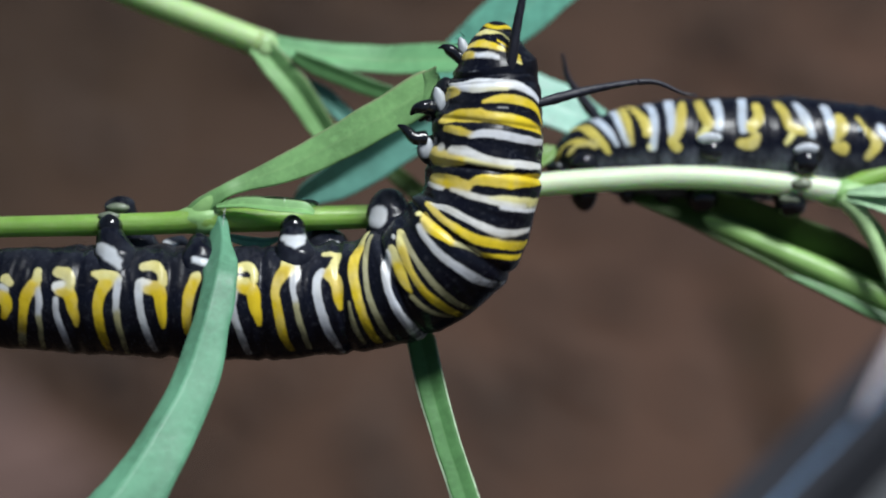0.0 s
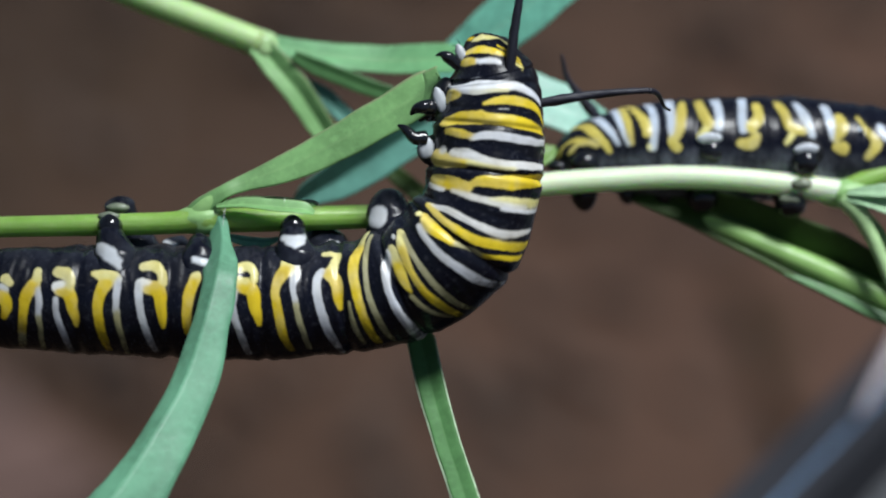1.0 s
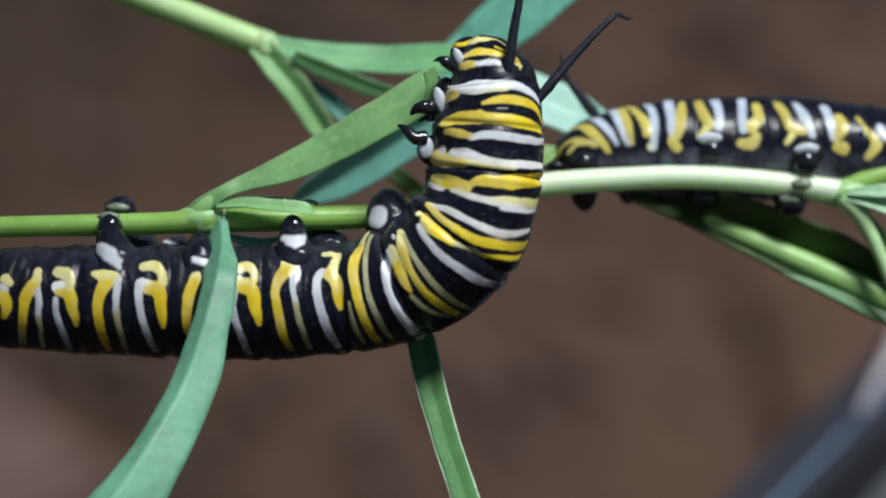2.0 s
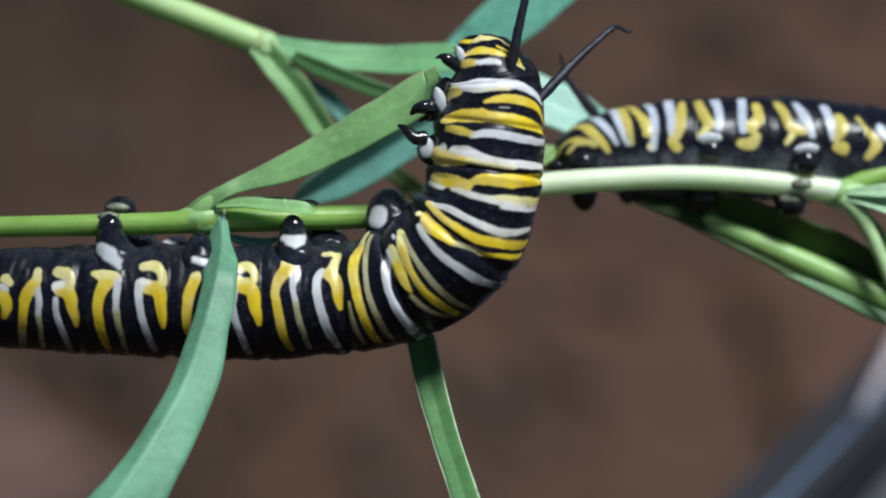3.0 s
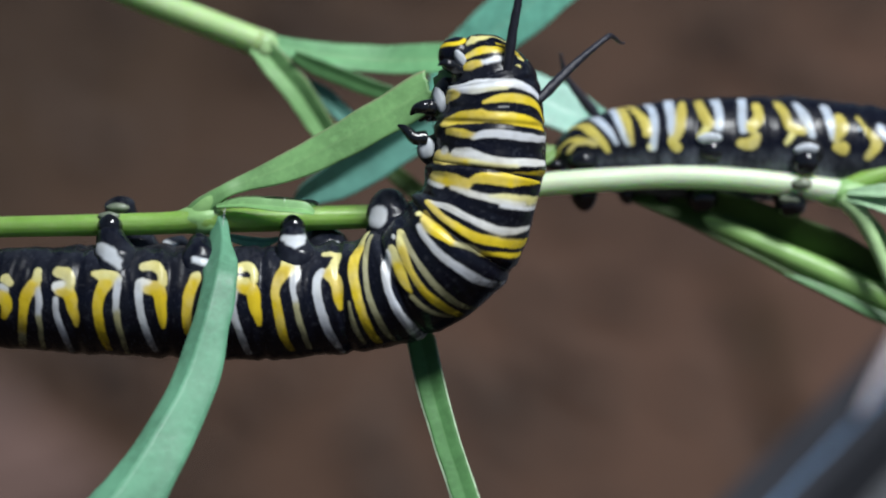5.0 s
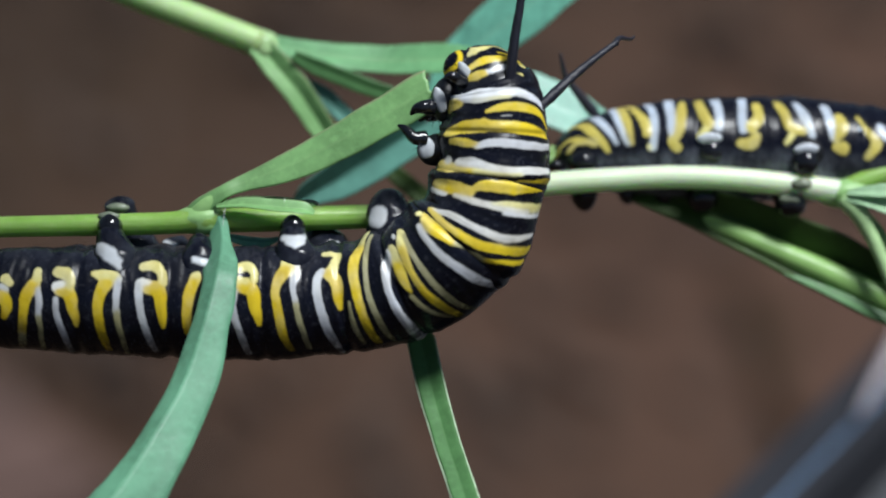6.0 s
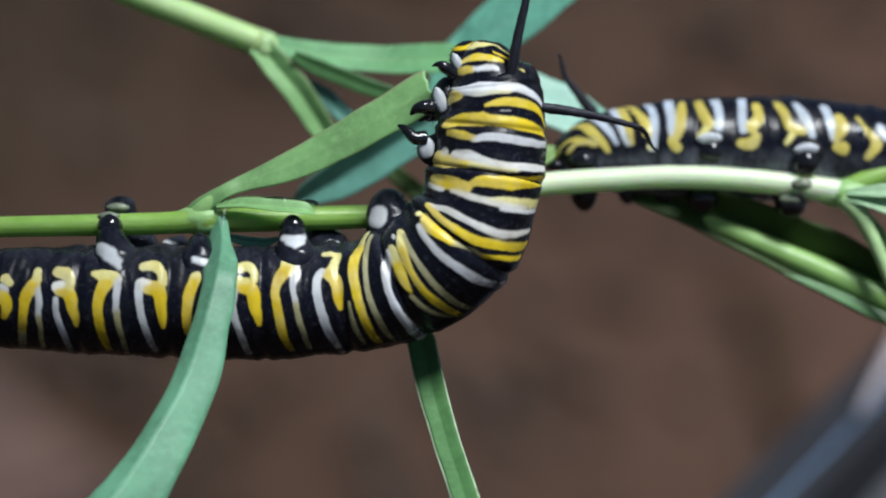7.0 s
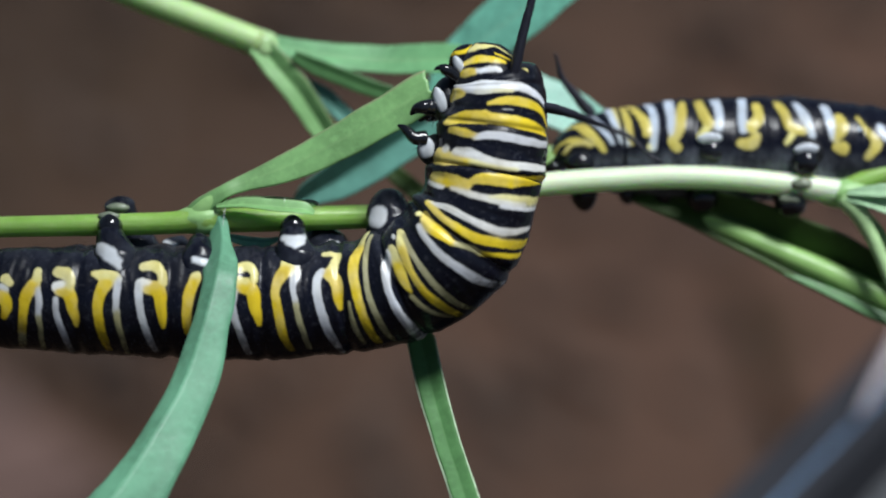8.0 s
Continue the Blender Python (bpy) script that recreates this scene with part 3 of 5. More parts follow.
# ---- the milkweed that carries the caterpillars ----
def milkweed():
    root = (-168.0, 30.0, -6.0)
    plant = thing("milkweed_plant", root, "green milkweed with a thin arching stem and narrow leaves", "milkweed")
    pts = [(-168.0, 30.0, -12.0, 1.5), (-164.0, 27.0, 90.0, 1.45), (-150.0, 20.0, 220.0, 1.3), (-110.0, 10.0, 320.0, 1.0), (-62.0, 3.0, 350.0, 0.8)]
    pts += [(-38.68, 0.26, 351.02, 0.68), (-28, 0.59, 351.26, 0.66), (-20.86, 0.65, 351.39, 0.7), (-17.29, 0.69, 351.49, 0.71), (-16.04, 0.74, 351.59, 0.79), (-14.96, 0.77, 351.65, 0.93), (-13.9, 0.88, 351.64, 0.82), (-11.94, 1.06, 351.56, 0.79), (-6.61, 2.12, 351.23, 0.77), (-3.75, 3.26, 350.83, 0.76), (-0.87, 5.05, 350.41, 0.75), (2.42, 7.23, 350.35, 0.73), (6.48, 8.66, 350.59, 0.76), (11.68, 9.46, 350.64, 0.76), (15.39, 9.79, 350.64, 0.76), (19.12, 10.09, 350.34, 0.76), (22.87, 10.38, 349.79, 0.78), (25.5, 10.5, 349.33, 0.82), (26.64, 10.59, 349.04, 0.82)]
    tube("stem", pts, STEM, plant, origin=root, rings=900, around=28, lump=0.012, pale_end=0.9)
    for where, size in (((-15.1, 0.82, 351.66), 0.93), ((26.45, 10.6, 349.08), 0.96)):
        blob("node", where, (size * 2.1, size * 1.02, size * 1.03), (RIGHT, OUT, UP), STEM_STALK, plant, "pale swollen stem joint")
    # leaf that is being eaten
    leaf([(-16.66, 0.92, 351.27, 0.21), (-15.99, 0.72, 351.91, 0.54), (-15.33, 0.65, 352.57, 0.61), (-14.6, 0.69, 353.14, 0.53), (-13.67, 0.79, 353.71, 0.46), (-12.4, 1.26, 354.08, 0.6), (-9.47, 1.67, 355.1, 1.02), (-6.54, 2.01, 356.55, 1.2), (-4.76, 2.23, 357.57, 1.26), (-2.98, 2.45, 358.57, 1.31), (-1.21, 2.72, 359.61, 1.34), (-0.57, 2.79, 360.01, 1.24)],
         way(0.45, 0.5, 0.85), LEAF_SAP, plant, "fresh green narrow leaf with a chewed tip", fold=-0.12, wave=0.02, rib=0.0, bite=0.3)
    scrap = leaf([(-1.49, 2.84, 359.41, 1.07), (-0.92, 2.68, 359.82, 1.17), (-0.35, 2.74, 360.18, 1.1), (0.14, 2.83, 360.53, 0.96)], way(0.45, 0.5, 0.85), LEAF_SAP, plant,
                 "last piece of leaf being chewed away", fold=-0.12, wave=0.0, rib=0.0, bite=0.5, name="leaf_scrap", rings=16)
    tube("leaf_stalk", [(-15.75, 0.95, 351.5, 0.74), (-15.25, 0.92, 352.2, 0.68), (-14.6, 1.05, 352.88, 0.56), (-13.67, 1.38, 353.42, 0.42), (-12.6, 2.1, 353.65, 0.2)], STEM_STALK, plant, rings=40,
         label="pale green leaf stalk swelling into the stem joint")
    # leaf that hangs in front of the body
    leaf([(-14.17, 0.18, 352.16, 0.5, 0.5), (-14.01, -0.28, 351.89, 0.5, 0.68), (-13.91, -0.88, 351.62, 0.5, 0.82), (-13.83, -1.93, 351.41, 0.6, 0.92), (-13.86, -3.47, 351.04, 1.13, 0.95), (-14.01, -4.9, 350.59, 1.3, 0.77), (-14.41, -6.32, 349.44, 1.57, 0.7), (-14.69, -7.27, 348.62, 1.6, 0.7), (-15.01, -8.21, 347.73, 1.77, 0.76), (-15.55, -9.59, 346.48, 2.01, 0.8), (-16.26, -11.08, 345.31, 2.17, 0.76), (-17.22, -12.61, 344.16, 2.37, 0.76), (-18.18, -14.14, 343.03, 2.6, 0.82), (-19.24, -15.6, 341.87, 2.73, 1.02), (-20.21, -16.74, 340.95, 2.72, 1.22), (-22.16, -18.61, 339.28, 1.86, 1.08), (-23.27, -19.91, 338.07, 0.1, 0.1)],
         way(0.12, 0.25, 1.0), LEAF_SOFT, plant, "long blue-green leaf hanging down", fold=-0.16, wave=0.02, rib=0.0, steep=(7.0, 1.0))
    # small leaves in the joint
    leaf([(-14.3, 0.31, 352.8, 0.14), (-12.58, 0.19, 353.01, 0.43), (-10.45, 0.01, 352.86, 0.53), (-8.85, -0.05, 352.73, 0.53), (-8.11, -0.05, 352.49, 0.21)], way(0, 0.75, 0.8), LEAF_SAP, plant,
         "small young leaf lying along the stem", fold=0.5, rib=0.18)
    leaf([(-14.46, 1.74, 352.31, 0.14), (-12.69, 2.13, 352.45, 0.32), (-10.19, 2.21, 352.37, 0.32), (-8.46, 2.1, 352.15, 0.22), (-8.03, 2.01, 351.95, 0.04)], way(0, 0.9, 0.4), LEAF_SAP, plant,
         "small young leaf lying along the stem", fold=0.3, rib=0.15)
    leaf([(-14.08, 0.59, 350.79, 0.14), (-12.66, 0.6, 350.35, 0.36), (-11.24, 0.65, 350.21, 0.32), (-10.17, 0.86, 350.43, 0.07)], way(0, -0.5, 0.9), LEAF_BLUE, plant,
         "small young leaf beneath the stem", fold=0.3, rib=0.15)
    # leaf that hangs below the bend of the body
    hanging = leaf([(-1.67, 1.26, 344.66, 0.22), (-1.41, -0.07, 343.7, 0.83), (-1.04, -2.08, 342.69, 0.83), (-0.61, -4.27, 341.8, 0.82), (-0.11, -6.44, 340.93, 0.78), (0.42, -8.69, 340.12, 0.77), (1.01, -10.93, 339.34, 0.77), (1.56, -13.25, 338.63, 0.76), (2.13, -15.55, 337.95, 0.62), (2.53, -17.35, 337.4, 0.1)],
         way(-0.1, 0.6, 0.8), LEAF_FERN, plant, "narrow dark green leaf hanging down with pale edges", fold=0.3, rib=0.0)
    tube("margin", [(-0.54, -0.13, 343.85, 0.06), (-0.17, -2.14, 342.85, 0.06), (0.25, -4.33, 341.95, 0.06), (0.71, -6.5, 341.08, 0.06), (1.23, -8.75, 340.27, 0.06), (1.82, -10.99, 339.49, 0.06), (2.36, -13.31, 338.78, 0.06), (2.78, -15.61, 338.1, 0.06)], MARGIN, hanging, rings=60, around=8, label="pale leaf edge")
    tube("margin", [(-2.28, -0.22, 343.65, 0.06), (-1.91, -2.24, 342.65, 0.06), (-1.47, -4.42, 341.76, 0.06), (-0.92, -6.59, 340.89, 0.06), (-0.39, -8.84, 340.08, 0.06), (0.21, -11.08, 339.3, 0.06), (0.76, -13.39, 338.6, 0.06), (1.48, -15.7, 337.91, 0.06)], MARGIN, hanging, rings=60, around=8, label="pale leaf edge")
    # shoots at the far joint
    tube("leaf_stalk", [(26.26, 10.64, 349.15, 0.74), (27.78, 11.12, 349.7, 0.74), (29.22, 11.6, 350.02, 0.75), (31.97, 12.35, 350.46, 0.67), (35.85, 13.71, 351.01, 0.45)], STEM, plant, rings=50)
    leaf([(26.46, 9.58, 349.25, 0.3), (27.6, 9.12, 349.22, 0.52), (28.98, 8.78, 348.96, 0.7), (30.89, 8.44, 348.47, 0.7), (33.46, 7.99, 347.74, 0.07)], way(0, 0.6, 0.85), LEAF_PALE, plant, "young pale leaf at the joint", fold=0.4, rib=0.2)
    leaf([(26.51, 9.52, 349.6, 0.19), (27.59, 9.27, 349.76, 0.41), (29.23, 9.1, 349.87, 0.55), (31.63, 9.22, 350.14, 0.07)], way(0, 0.6, 0.8), LEAF_PALE, plant, "young pale leaf at the joint", fold=0.4, rib=0.2)
    tube("leaf_stalk", [(26.3, 9.95, 349.0, 0.62), (27.2, 9.3, 348.4, 0.66), (28.05, 8.37, 347.12, 0.5), (28.75, 7.5, 345.73, 0.44), (29.58, 6.47, 343.76, 0.4), (30.69, 5.22, 341.08, 0.32), (31.65, 4.12, 338.73, 0.1)], STEM_PALE, plant, rings=50,
         label="pale leaf stalk bending down from the joint")
    leaf([(26.52, 10.1, 348.94, 0.22), (27.63, 9.6, 347.86, 0.48), (28.76, 9, 346.34, 0.63), (29.96, 8.11, 344.21, 0.67), (31.01, 7.1, 341.81, 0.45), (31.85, 6.25, 339.74, 0.04)],
         way(0.2, 0.3, 1.0), LEAF_SAP, plant, "young pale leaf at the joint", fold=0.3, rib=0.0)
    # leaf at the mouth of the far caterpillar
    leaf([(2.79, 8.19, 351.01, 0.15), (4.3, 10.24, 350.66, 0.52), (5.82, 11.93, 350.73, 0.67), (6.87, 12.64, 351.07, 0.63), (7.48, 13.07, 351.29, 0.22)],
         way(0, 0.4, 0.9), LEAF_OLIVE, plant, "small olive green leaf being eaten", fold=0.2, rib=0.0, rings=40)
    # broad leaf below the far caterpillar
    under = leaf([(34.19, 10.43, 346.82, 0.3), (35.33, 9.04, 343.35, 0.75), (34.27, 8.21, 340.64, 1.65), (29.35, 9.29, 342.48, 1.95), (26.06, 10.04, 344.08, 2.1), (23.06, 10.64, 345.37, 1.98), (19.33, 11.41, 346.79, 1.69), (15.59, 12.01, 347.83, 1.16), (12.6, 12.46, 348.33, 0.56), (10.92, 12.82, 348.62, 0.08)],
                 way(0.1, -0.12, 1.0), LEAF_SHADED, plant, "leaf coloured dark green for shade, with a thick pale midrib seen from below", fold=0.75, rib=0.0, rings=90)
    tube("midrib", [(34.96, 7.46, 339.97, 0.82), (31.97, 8.06, 341.26, 0.82), (29.28, 8.55, 342.3, 0.93), (26, 9.18, 343.66, 0.86), (23.01, 9.73, 344.84, 0.78), (20.03, 10.38, 345.99, 0.67), (17.99, 11, 346.61, 0.52), (16.54, 11.78, 346.87, 0.26)], STEM_RIB, under, rings=70, pale_end=0.0,
         label="thick pale green midrib")
    leaf([(21.85, 9.09, 344.4, 0.11), (23.34, 8.71, 343.84, 0.22), (24.82, 8.35, 343.31, 0.34), (26.66, 7.81, 342.62, 0.41), (29.17, 7.1, 341.56, 0.45), (31.82, 6.38, 340.5, 0.33), (33.65, 5.86, 339.85, 0.07)], way(0, 0.6, 0.8), LEAF_FERN, under, "green curled leaf edge", fold=0.2, rib=0.0, name="curled_edge")
    return plant, scrap


def second_milkweed():
    root = (-120.0, 95.0, -6.0)
    plant = thing("milkweed_plant", root, "green milkweed shoot with blue-green leaves standing behind", "milkweed")
    pts = [(-120.0, 95.0, -12.0, 1.5), (-118.0, 92.0, 120.0, 1.4), (-112.0, 78.0, 250.0, 1.2), (-92.0, 52.0, 345.0, 1.0)]
    pts += [(-50.44, 33.99, 366.1, 0.98), (-38.07, 28.35, 363.46, 0.97), (-27.69, 23.83, 360.87, 0.96), (-24.15, 22.34, 360.05, 0.95), (-20.68, 21.26, 358.92, 0.95), (-16.86, 20.36, 357.69, 0.95), (-13.81, 19.67, 356.69, 0.95), (-12.14, 19.4, 356.11, 0.95)]
    tube("stem", pts, STEM, plant, origin=root, rings=700, around=24, lump=0.012, pale_end=0.28)
    blob("node", (-12.14, 19.38, 356.08), (1.21, 0.89, 1), (RIGHT, OUT, UP), STEM_PALE, plant, "pale swollen stem joint")
    leaf([(-12.43, 19.04, 356.29, 0.76), (-11.14, 18.4, 354.92, 0.95), (-9.62, 17.64, 353.27, 0.95), (-8.27, 16.95, 351.34, 0.87), (-7.36, 16.56, 350.02, 0.65), (-6.83, 16.18, 349.2, 0.08)], way(-0.35, 0.5, 0.9), LEAF_SAP, plant,
         "green folded young leaf on the rear shoot", fold=0.55, rib=0.3)
    leaf([(-12.06, 19.29, 356.36, 0.57), (-9.62, 18.85, 355.88, 0.8), (-6.97, 18.57, 355.51, 0.98), (-3.94, 18.47, 355.3, 1.1), (-1.29, 18.21, 355.45, 1.17), (0.6, 17.85, 355.63, 1.13), (2.49, 17.48, 355.79, 0.68), (3.8, 17.08, 355.87, 0.08)],
         way(0, 0.5, 0.9), LEAF, plant, "green narrow leaf on the rear shoot", fold=0.2, rib=0.3)
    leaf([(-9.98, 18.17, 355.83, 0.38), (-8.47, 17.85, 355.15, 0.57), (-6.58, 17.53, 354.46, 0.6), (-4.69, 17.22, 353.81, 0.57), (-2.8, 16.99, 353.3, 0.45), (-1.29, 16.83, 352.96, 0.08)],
         # a darker green stands for the shade on this leaf
         way(0, -0.2, 0.9), LEAF_FERN, plant, "narrow leaf coloured dark green for shade", fold=0.2, rib=0.0)
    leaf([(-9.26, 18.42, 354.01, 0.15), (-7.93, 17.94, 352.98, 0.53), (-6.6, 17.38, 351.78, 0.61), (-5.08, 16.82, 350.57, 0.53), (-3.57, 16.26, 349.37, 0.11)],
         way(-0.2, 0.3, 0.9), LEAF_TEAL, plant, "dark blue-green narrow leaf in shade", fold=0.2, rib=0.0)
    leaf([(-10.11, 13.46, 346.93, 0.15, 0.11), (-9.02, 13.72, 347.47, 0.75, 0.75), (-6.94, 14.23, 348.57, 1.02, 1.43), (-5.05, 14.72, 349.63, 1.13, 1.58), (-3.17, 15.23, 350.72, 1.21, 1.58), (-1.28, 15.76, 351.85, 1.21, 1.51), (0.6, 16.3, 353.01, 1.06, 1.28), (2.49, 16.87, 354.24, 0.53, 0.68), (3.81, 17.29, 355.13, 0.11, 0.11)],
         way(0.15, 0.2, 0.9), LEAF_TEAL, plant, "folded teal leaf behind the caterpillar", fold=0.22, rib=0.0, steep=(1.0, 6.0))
    leaf([(-1.23, 21.31, 350.74, 0.19), (0.62, 22.45, 353.18, 1.24), (2.54, 22.7, 354.91, 1.85), (4.65, 22.92, 356.55, 2.05), (6.74, 23.13, 358.2, 1.95), (9.41, 23.5, 360.18, 1.45), (12.85, 24.47, 362.26, 0.08)],
         way(0.35, 0.6, 0.8), LEAF_BLUE, plant, "broad blue-green leaf behind the caterpillar", fold=0.1, rib=0.0)
    leaf([(3.26, 18.55, 354.29, 0.23), (4.59, 18.23, 353.6, 1.29), (5.92, 17.94, 352.98, 1.75), (7.63, 17.62, 352.29, 1.78), (9.33, 17.3, 351.61, 1.59), (11.06, 17.44, 350.72, 1.14), (12.8, 17.58, 349.83, 0.53), (13.94, 17.38, 349.42, 0.08)],
         way(-0.1, 0.55, 0.85), LEAF_MIST, plant, "pale blue-green leaf behind the far caterpillar", fold=0.15, rib=0.0)
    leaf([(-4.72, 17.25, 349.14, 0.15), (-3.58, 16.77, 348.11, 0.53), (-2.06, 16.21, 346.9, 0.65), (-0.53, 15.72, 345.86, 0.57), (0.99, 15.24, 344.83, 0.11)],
         way(0, 0.2, 0.9), LEAF_SHADED, plant, "narrow leaf coloured dark green for shade", fold=0.2, rib=0.2)
    # unseen leaf, added above the view to shade the near caterpillar's left part
    leaf([(-90.0, 50.0, 346.0, 1.0), (-62.0, 26.0, 394.0, 2.0), (-34.0, -4.0, 409.0, 3.2), (-18.0, -10.0, 411.0, 3.8), (-4.0, -11.0, 409.0, 2.6), (7.0, -12.0, 405.0, 0.3)],
         (0.0, 0.0, 1.0), LEAF_BLUE, plant, "unseen blue-green leaf added above the view to shade the near caterpillar", fold=0.2, rib=0.5)
    return plant


def silk_thread(points):
    tagged(tube("silk_thread", points, SILK, rings=24, around=6), "fine white silk thread stuck to the stem joint", "silk")


milkweed_thing, leaf_scrap = milkweed()
second_milkweed()
silk_thread([(-13.69, 0.1, 352.82, 0.02), (-13.75, -0.2, 352.64, 0.02), (-13.78, -0.38, 352.26, 0.02), (-13.86, -0.47, 351.83, 0.02), (-13.94, -0.41, 351.49, 0.01)])
silk_thread([(-10.03, 0.25, 352.9, 0.02), (-9.99, 0.17, 353.21, 0.02), (-9.95, 0.37, 353.4, 0.02)])

# ---- the near caterpillar ----
near_spine = [
    (-35.53, -0.89, 347.62, 0.07),
    (-35.17, -0.91, 347.58, 1.07),
    (-34.1, -0.94, 347.52, 2.07),
    (-31.94, -1.09, 347.43, 2.79),
    (-29.43, -1.25, 347.31, 3.07),
    (-26.19, -1.51, 347.24, 3.25),
    (-23.68, -1.63, 347.22, 3.35),
    (-20.82, -1.75, 347.2, 3.46),
    (-17.26, -1.78, 347.13, 3.49),
    (-11.91, -1.84, 347, 3.49),
    (-8.34, -1.87, 347.18, 3.42),
    (-5.13, -1.88, 347.62, 3.45),
    (-2.81, -1.87, 348.36, 3.63),
    (-0.85, -1.78, 349.5, 3.83),
    (0.74, -1.53, 350.99, 3.93),
    (1.81, -1.05, 352.48, 3.79),
    (2.34, -0.47, 353.97, 3.65),
    (2.62, 0.21, 355.41, 3.65),
    (2.87, 0.95, 357.02, 3.5),
    (3.08, 1.7, 358.62, 3.29),
    (3.15, 2.23, 359.74, 3.12),
    (3.10, 2.63, 360.61, 2.80),
    (2.90, 2.93, 361.48, 2.26),
    (2.69, 3.26, 362.19, 1.8),
    (2.51, 3.48, 362.67, 1.2),
    (2.41, 3.63, 362.99, 0.57),
    (2.37, 3.69, 363.12, 0.07),
]

near_bands = []
# hidden tail
band(near_bands, "yellow", (3.63, -22, 0.56), (3.59, 16, 0.57), (3.84, 62, 0.5))
band(near_bands, "white", (4.53, -22, 0.36), (4.57, 12, 0.43), (4.95, 54, 0.43))
band(near_bands, "yellow", (5.85, -16, 0.61), (5.89, 18, 0.67), (5.81, 64, 0.43))
band(near_bands, "white", (6.79, -18, 0.3), (6.92, 16, 0.37), (7, 58, 0.36))
# abdomen
band(near_bands, "shaded_pale", (8.42, -22, 0.65), (8.68, -18, 0.52))
band(near_bands, "shaded_white", (8.2, -13, 0.37), (8.49, -10, 0.33))
band(near_bands, "shaded_yellow", (8.33, -3, 0.77), (8.61, 7, 0.68), (8.42, 21, 0.4))
band(near_bands, "shaded_pale", (10.37, -32, 0.53), (10.34, -22, 0.64))
band(near_bands, "shaded_yellow", (10.15, -16, 0.79), (9.73, -3, 0.7), (9.61, 15, 0.54), (9.48, 38, 0.46))
band(near_bands, "olive", (9.48, 40, 0.46), (9.38, 66, 0.43))
band(near_bands, "shaded_white", (10.41, -12, 0.4), (10.53, 2, 0.4), (10.5, 15, 0.32))
band(near_bands, "olive", (10.5, 18, 0.32), (10.6, 38, 0.32), (10.6, 72, 0.28))
band(near_bands, "shaded_pale", (11.66, -31, 0.73), (12.2, -29, 0.83), (12.46, -21, 0.62), (12.39, -13, 0.66))
band(near_bands, "cream", (11.59, -15, 0.62), (11.94, -16, 0.55))
band(near_bands, "shaded_yellow", (11.75, -10, 0.54), (12.26, -9, 0.87), (12.52, -2, 0.82), (12.62, 7, 0.69), (12.81, 17, 0.53), (12.87, 28, 0.29))
band(near_bands, "shaded_white", (11.56, -1, 0.38), (11.62, 14, 0.42), (11.88, 30, 0.43), (12.2, 49, 0.42), (12.39, 73, 0.37))
band(near_bands, "shaded_pale", (13.99, -29, 0.5), (14.6, -27, 0.87), (15.11, -26, 0.65))
band(near_bands, "shaded_yellow", (14.63, -20, 0.87), (14.31, -8, 0.72), (14.19, 6, 0.61), (14.28, 23, 0.57), (14.47, 42, 0.5), (14.73, 61, 0.43))
band(near_bands, "shaded_white", (15.31, -24, 0.47), (15.27, -7, 0.42), (15.27, 8, 0.39))
band(near_bands, "olive", (15.31, 10, 0.39), (15.43, 28, 0.35), (15.69, 46, 0.32), (15.85, 66, 0.29))
band(near_bands, "shaded_pale", (16.84, -38, 0.56), (17.48, -39, 0.73), (17.96, -32, 0.61), (18.09, -21, 0.53))
band(near_bands, "cream", (16.81, -20, 0.6), (17.16, -19, 0.53))
band(near_bands, "shaded_yellow", (17.2, -15, 0.77), (17.74, -14, 0.93), (17.96, -7, 0.85), (18.03, 2, 0.73), (18.12, 15, 0.53), (18.16, 25, 0.29))
band(near_bands, "shaded_white", (16.65, -20, 0.48), (16.62, -3, 0.48), (16.81, 14, 0.49), (17.13, 33, 0.45), (17.64, 60, 0.42))
band(near_bands, "black", (16.11, -26, 0.11), (17.23, -27, 0.07))
band(near_bands, "shaded_pale", (20.11, -29, 0.68))
band(near_bands, "shaded_yellow", (20.05, -25, 0.68), (19.76, -11, 0.68), (19.63, 6, 0.6), (19.76, 31, 0.53))
band(near_bands, "shaded_pale", (22.86, -39, 0.64), (23.44, -41, 0.62), (23.86, -34, 0.52), (23.86, -27, 0.48))
band(near_bands, "shaded_pale", (22.74, -25, 0.59), (23.28, -23, 0.69))
band(near_bands, "shaded_yellow", (23.06, -19, 0.8), (23.66, -16, 0.89), (23.86, -8, 0.83), (23.95, 3, 0.7), (24.08, 11, 0.53), (24.18, 20, 0.33))
band(near_bands, "shaded_white", (22.61, -14, 0.42), (22.51, 0, 0.45), (22.67, 14, 0.45), (23.06, 33, 0.44), (23.47, 59, 0.39))
band(near_bands, "black", (22.29, -31, 0.11), (23.34, -30, 0.07))
band(near_bands, "shaded_pale", (26, -45, 0.75), (26.39, -39, 0.74))
band(near_bands, "shaded_yellow", (26.07, -38, 1), (25.52, -26, 0.74), (25.26, -14, 0.56), (25.36, 3, 0.58), (25.49, 21, 0.57), (25.68, 38, 0.47), (26, 56, 0.39))
band(near_bands, "cream", (26.71, -43, 0.48), (26.64, -34, 0.6))
band(near_bands, "shaded_white", (26.61, -28, 0.56), (26.42, -18, 0.43), (26.51, -4, 0.38))
band(near_bands, "olive", (26.55, 1, 0.38), (26.64, 14, 0.37), (26.87, 34, 0.36), (27.12, 55, 0.32))
band(near_bands, "shaded_pale", (28.63, -56, 0.5), (29.52, -54, 0.53), (29.3, -43, 0.65), (29.11, -34, 0.68))
